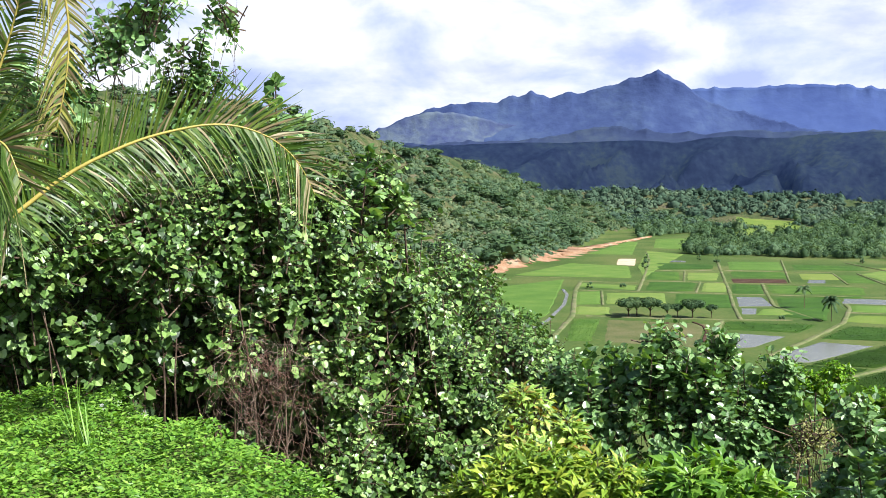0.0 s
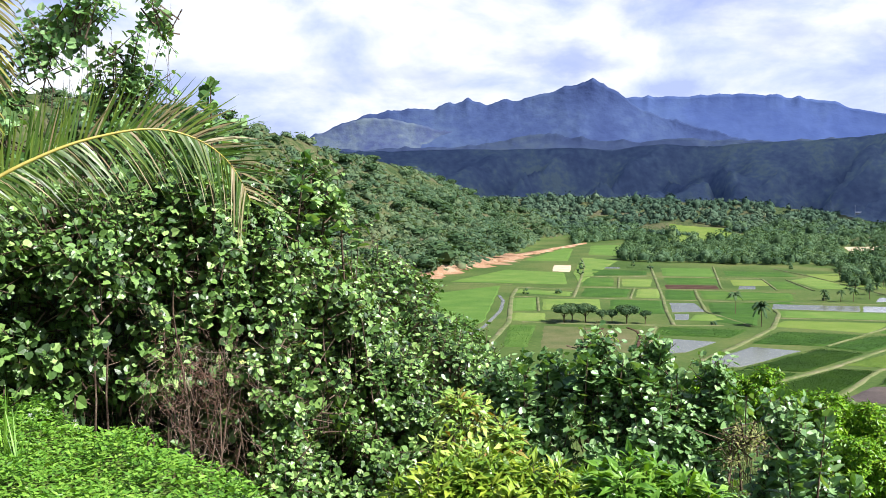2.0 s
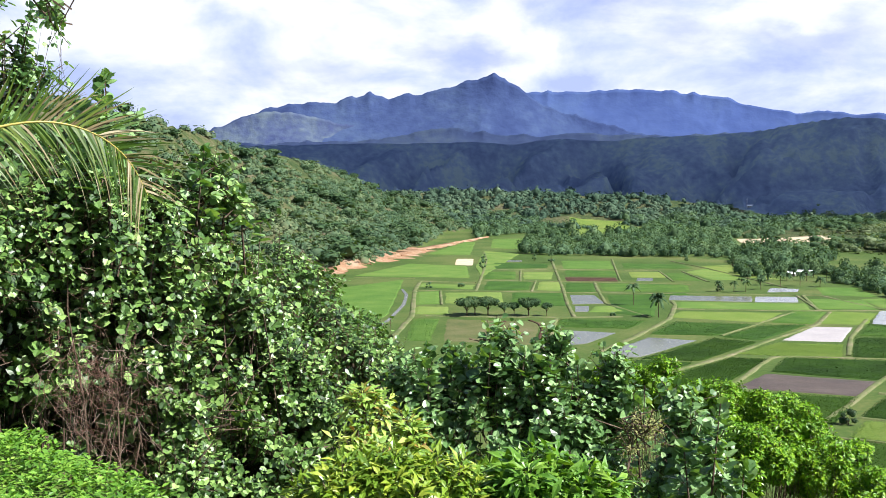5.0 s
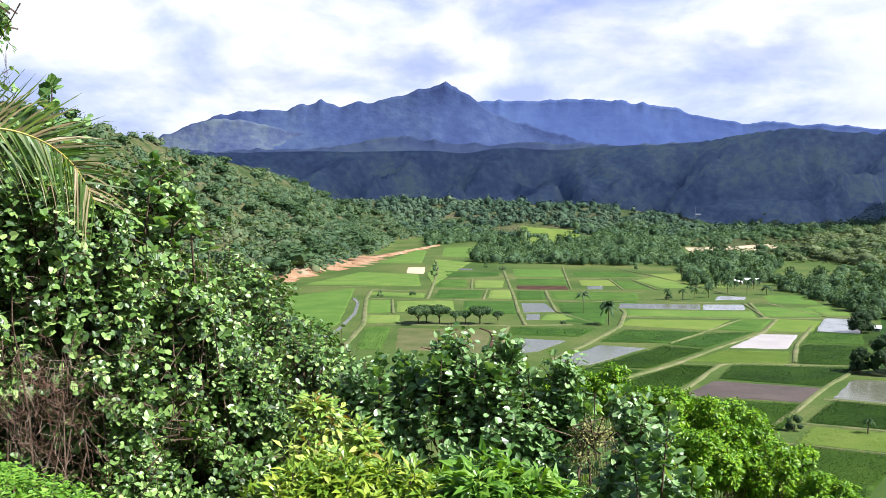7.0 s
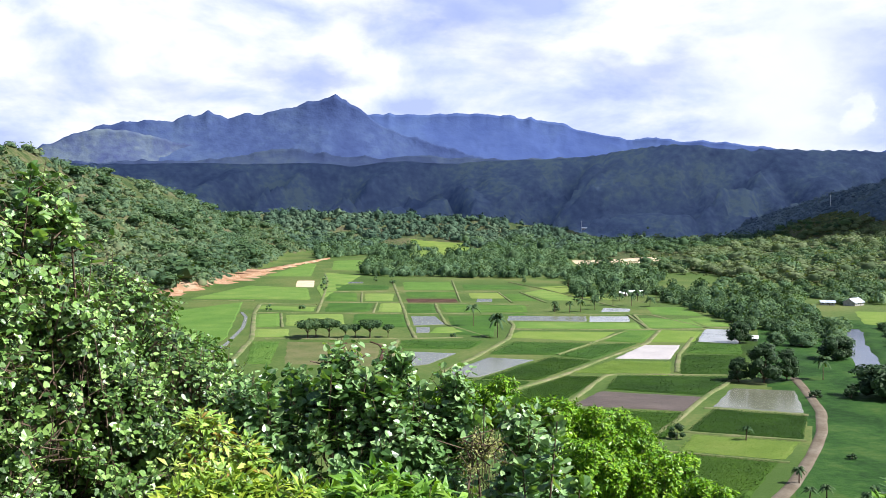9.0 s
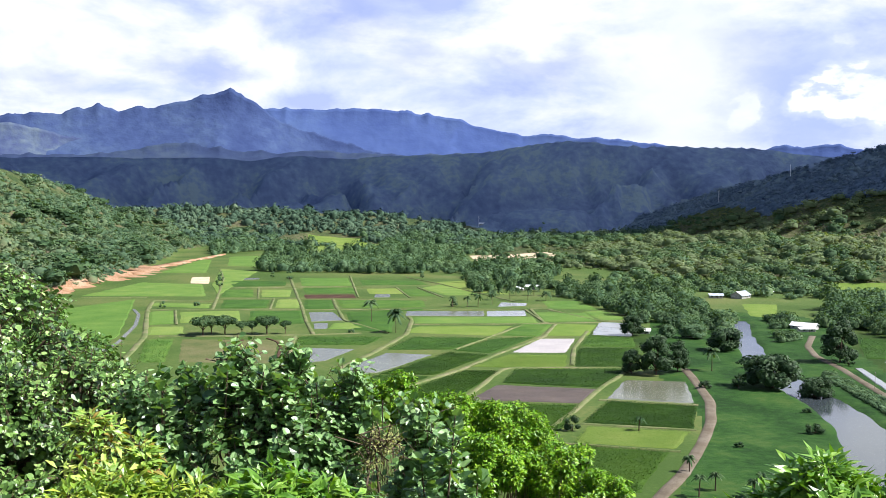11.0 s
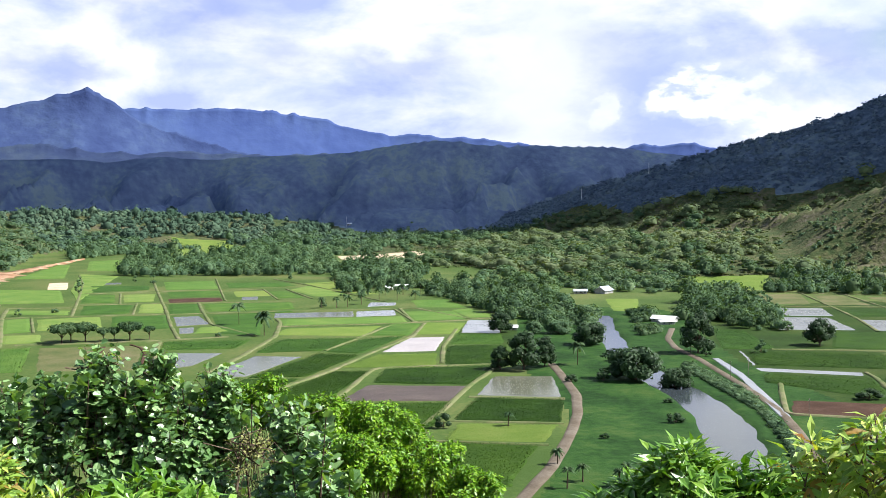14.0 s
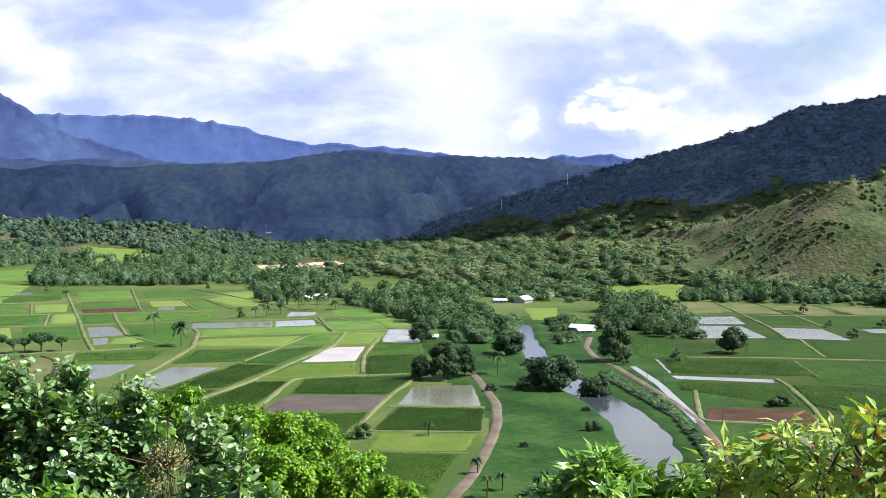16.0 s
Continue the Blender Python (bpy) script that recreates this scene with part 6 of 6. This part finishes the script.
for k in range(45):
    top = np.array([-1.92 + 0.17 * r.normal(), 10.9 + 0.2 * r.normal(), 88.55 - 0.5 * r.random()])
    fall = r.uniform(0.5, 1.7)
    m = 12
    s = np.linspace(0, 1, m)
    wob = np.cumsum(r.normal(0, 0.085, (m, 3)), axis=0)
    c = top + np.stack([0.35 * s * r.uniform(0.2, 1.6), -0.25 * s, -fall * s], -1) + wob
    heap.tube(c, r.uniform(0.0012, 0.0032) * (1.1 - 0.6 * s), 3)
for k in range(150):
    c0 = np.array([-1.85 + 0.24 * r.normal(), 10.9 + 0.2 * r.normal(), 88.0 + 0.42 * r.normal()])
    m = 8
    c = c0 + np.cumsum(r.normal(0, 0.05, (m, 3)), axis=0)
    heap.tube(c, r.uniform(0.001, 0.003), 3)
thing("dead_vines", heap.mesh("dead_vines", M["dead_twig"]), label="grey-brown tangle of dead hanging vines", category="vine", kind="stuff")

# coconut palm whose fronds reach in
CROWN = (-3.25, 6.4, 89.5)
palm = thing("coconut_palm", None, (CROWN[0] - 0.1, CROWN[1], float(land(CROWN[0], CROWN[1]))), "coconut palm with arching yellow-ribbed fronds, some leaflets dry", "palm tree")


def near_frond(points, long_up, long_down, up_way, mats, seed, n=64, tip_up=1.0, droop=0.4, thick=0.022, label="", single=False):
    """A frond along a curved rib, with leaflets on both sides; mats: rib, leaflets, dry leaflets."""
    r = np.random.default_rng(seed)
    p = np.array(points, float)
    seg = np.concatenate([[0], np.cumsum(np.linalg.norm(np.diff(p, axis=0), axis=1))])
    s = np.linspace(0, seg[-1], 60)
    c = np.stack([np.interp(s, seg, p[:, q]) for q in range(3)], -1)
    for _ in range(14):
        c[1:-1] = (c[:-2] + 2 * c[1:-1] + c[2:]) / 4
    off = Vector(palm.location)
    rib = Heap()
    rib.tube(c, thick * (1.15 - np.linspace(0, 1, 60)), 6)
    me = rib.mesh("frond", mats[0], True)
    me.transform(Matrix.Translation(-off))
    root = part("frond", me, palm, label)
    t = unit(np.gradient(c, axis=0))
    upv = unit(np.array(up_way, float))
    for sg, ln in ((1, long_up), (-1, long_down)):
        for dry in (False, True):
            k = np.linspace(9, 59, n) + r.normal(0, 0.25, n)
            sel = (r.random(n) < (0.25 if sg > 0 else 0.16) * (k / 59) ** 2 * 2) == dry
            k = np.clip(k[sel], 8, 59)
            if not len(k):
                continue
            u = k / 59
            base = np.stack([np.interp(k, np.arange(60), c[:, q]) for q in range(3)], -1)
            tt = unit(np.stack([np.interp(k, np.arange(60), t[:, q]) for q in range(3)], -1))
            nn = unit(upv - tt * (tt @ upv)[:, None])
            way = unit(tt * (0.45 + 0.5 * u)[:, None] + nn * sg * 0.95 + np.array([0.1, -0.25, 0]) + r.normal(0, 0.09, (len(k), 3)))
            length = ln * (0.55 + 0.9 * np.sin(np.clip(u * 2.6, 0, 3.0))) * r.uniform(0.75, 1.1, len(k)) * 0.8
            heap = Heap()
            side = unit(np.cross(way, np.cross(tt, way) + r.normal(0, 0.3, (len(k), 3))))
            leaflet_strips(heap, base, way, side, length, 0.0085, np.full(len(k), droop if sg < 0 else droop * 0.1) + (0.35 if dry else 0) * r.random(len(k)), 5)
            lv, lf = heap.v[0] - np.array(off), heap.f4[0]
            if single:
                for q in range(len(k)):
                    part("leaflet", mesh_of("leaflet", lv[12 * q:12 * q + 12], lf[:5], mats[2] if dry else mats[1]), root, "dry straw-coloured leaflet" if dry else "")
            else:
                tagged(part("leaflet", mesh_of("leaflet", lv, lf, mats[2] if dry else mats[1]), root, "dry straw-coloured leaflets" if dry else ""), kind="stuff")


g_mats = (M["rachis"], M["frond"], M["frond_dry"])
near_frond([(-3.16, 6.47, 89.51), (-2.98, 6.67, 89.62), (-2.83, 6.84, 89.73), (-2.47, 7.08, 90.08), (-2.05, 7.32, 90.31), (-1.59, 7.53, 90.43), (-1.31, 7.69, 90.38), (-1.06, 7.83, 90.20), (-0.95, 7.94, 89.91)], 0.42, 0.34, (0.15, 0.2, 1), g_mats, 1, 165, thick=0.018, single=True)
near_frond([(-3.19, 6.55, 89.55), (-3.3, 7.1, 90.0), (-3.18, 7.3, 90.4), (-3.0, 7.35, 90.8), (-2.85, 7.3, 91.2), (-2.75, 7.25, 91.6)], 0.5, 0.42, (-1, 0.2, 0.4), g_mats, 2, 150, droop=0.5)
near_frond([(-3.16, 6.47, 89.61), (-2.98, 6.77, 90.94), (-2.72, 6.88, 91.59), (-2.50, 6.96, 91.54), (-2.40, 7.00, 91.11), (-2.42, 6.99, 90.71), (-2.50, 6.97, 90.35)], 0.2, 0.28, (1, 0.2, 0.2), (M["rachis"], M["frond_yellow"], M["frond_dry"]), 3, 120, droop=0.9, label="drooping yellowing frond")
near_frond([(-3.19, 6.45, 89.55), (-2.95, 6.35, 90.09), (-2.70, 6.24, 90.28), (-2.52, 6.21, 90.25), (-2.41, 6.15, 89.99)], 0.4, 0.5, (0.2, 0.2, 1), g_mats, 4, 120, droop=0.5)
tr = Heap()
foot = np.array([CROWN[0] - 0.3, CROWN[1] - 0.1, float(land(CROWN[0], CROWN[1])) - 0.2])
s = np.linspace(0, 1, 9)[:, None]
tr.tube(foot * (1 - s) + np.array(CROWN) * s, 0.16 - 0.05 * s[:, 0], 10)
me = tr.mesh("trunk", M["bark"], True)
me.transform(Matrix.Translation(-Vector(palm.location)))
part("trunk", me, palm)
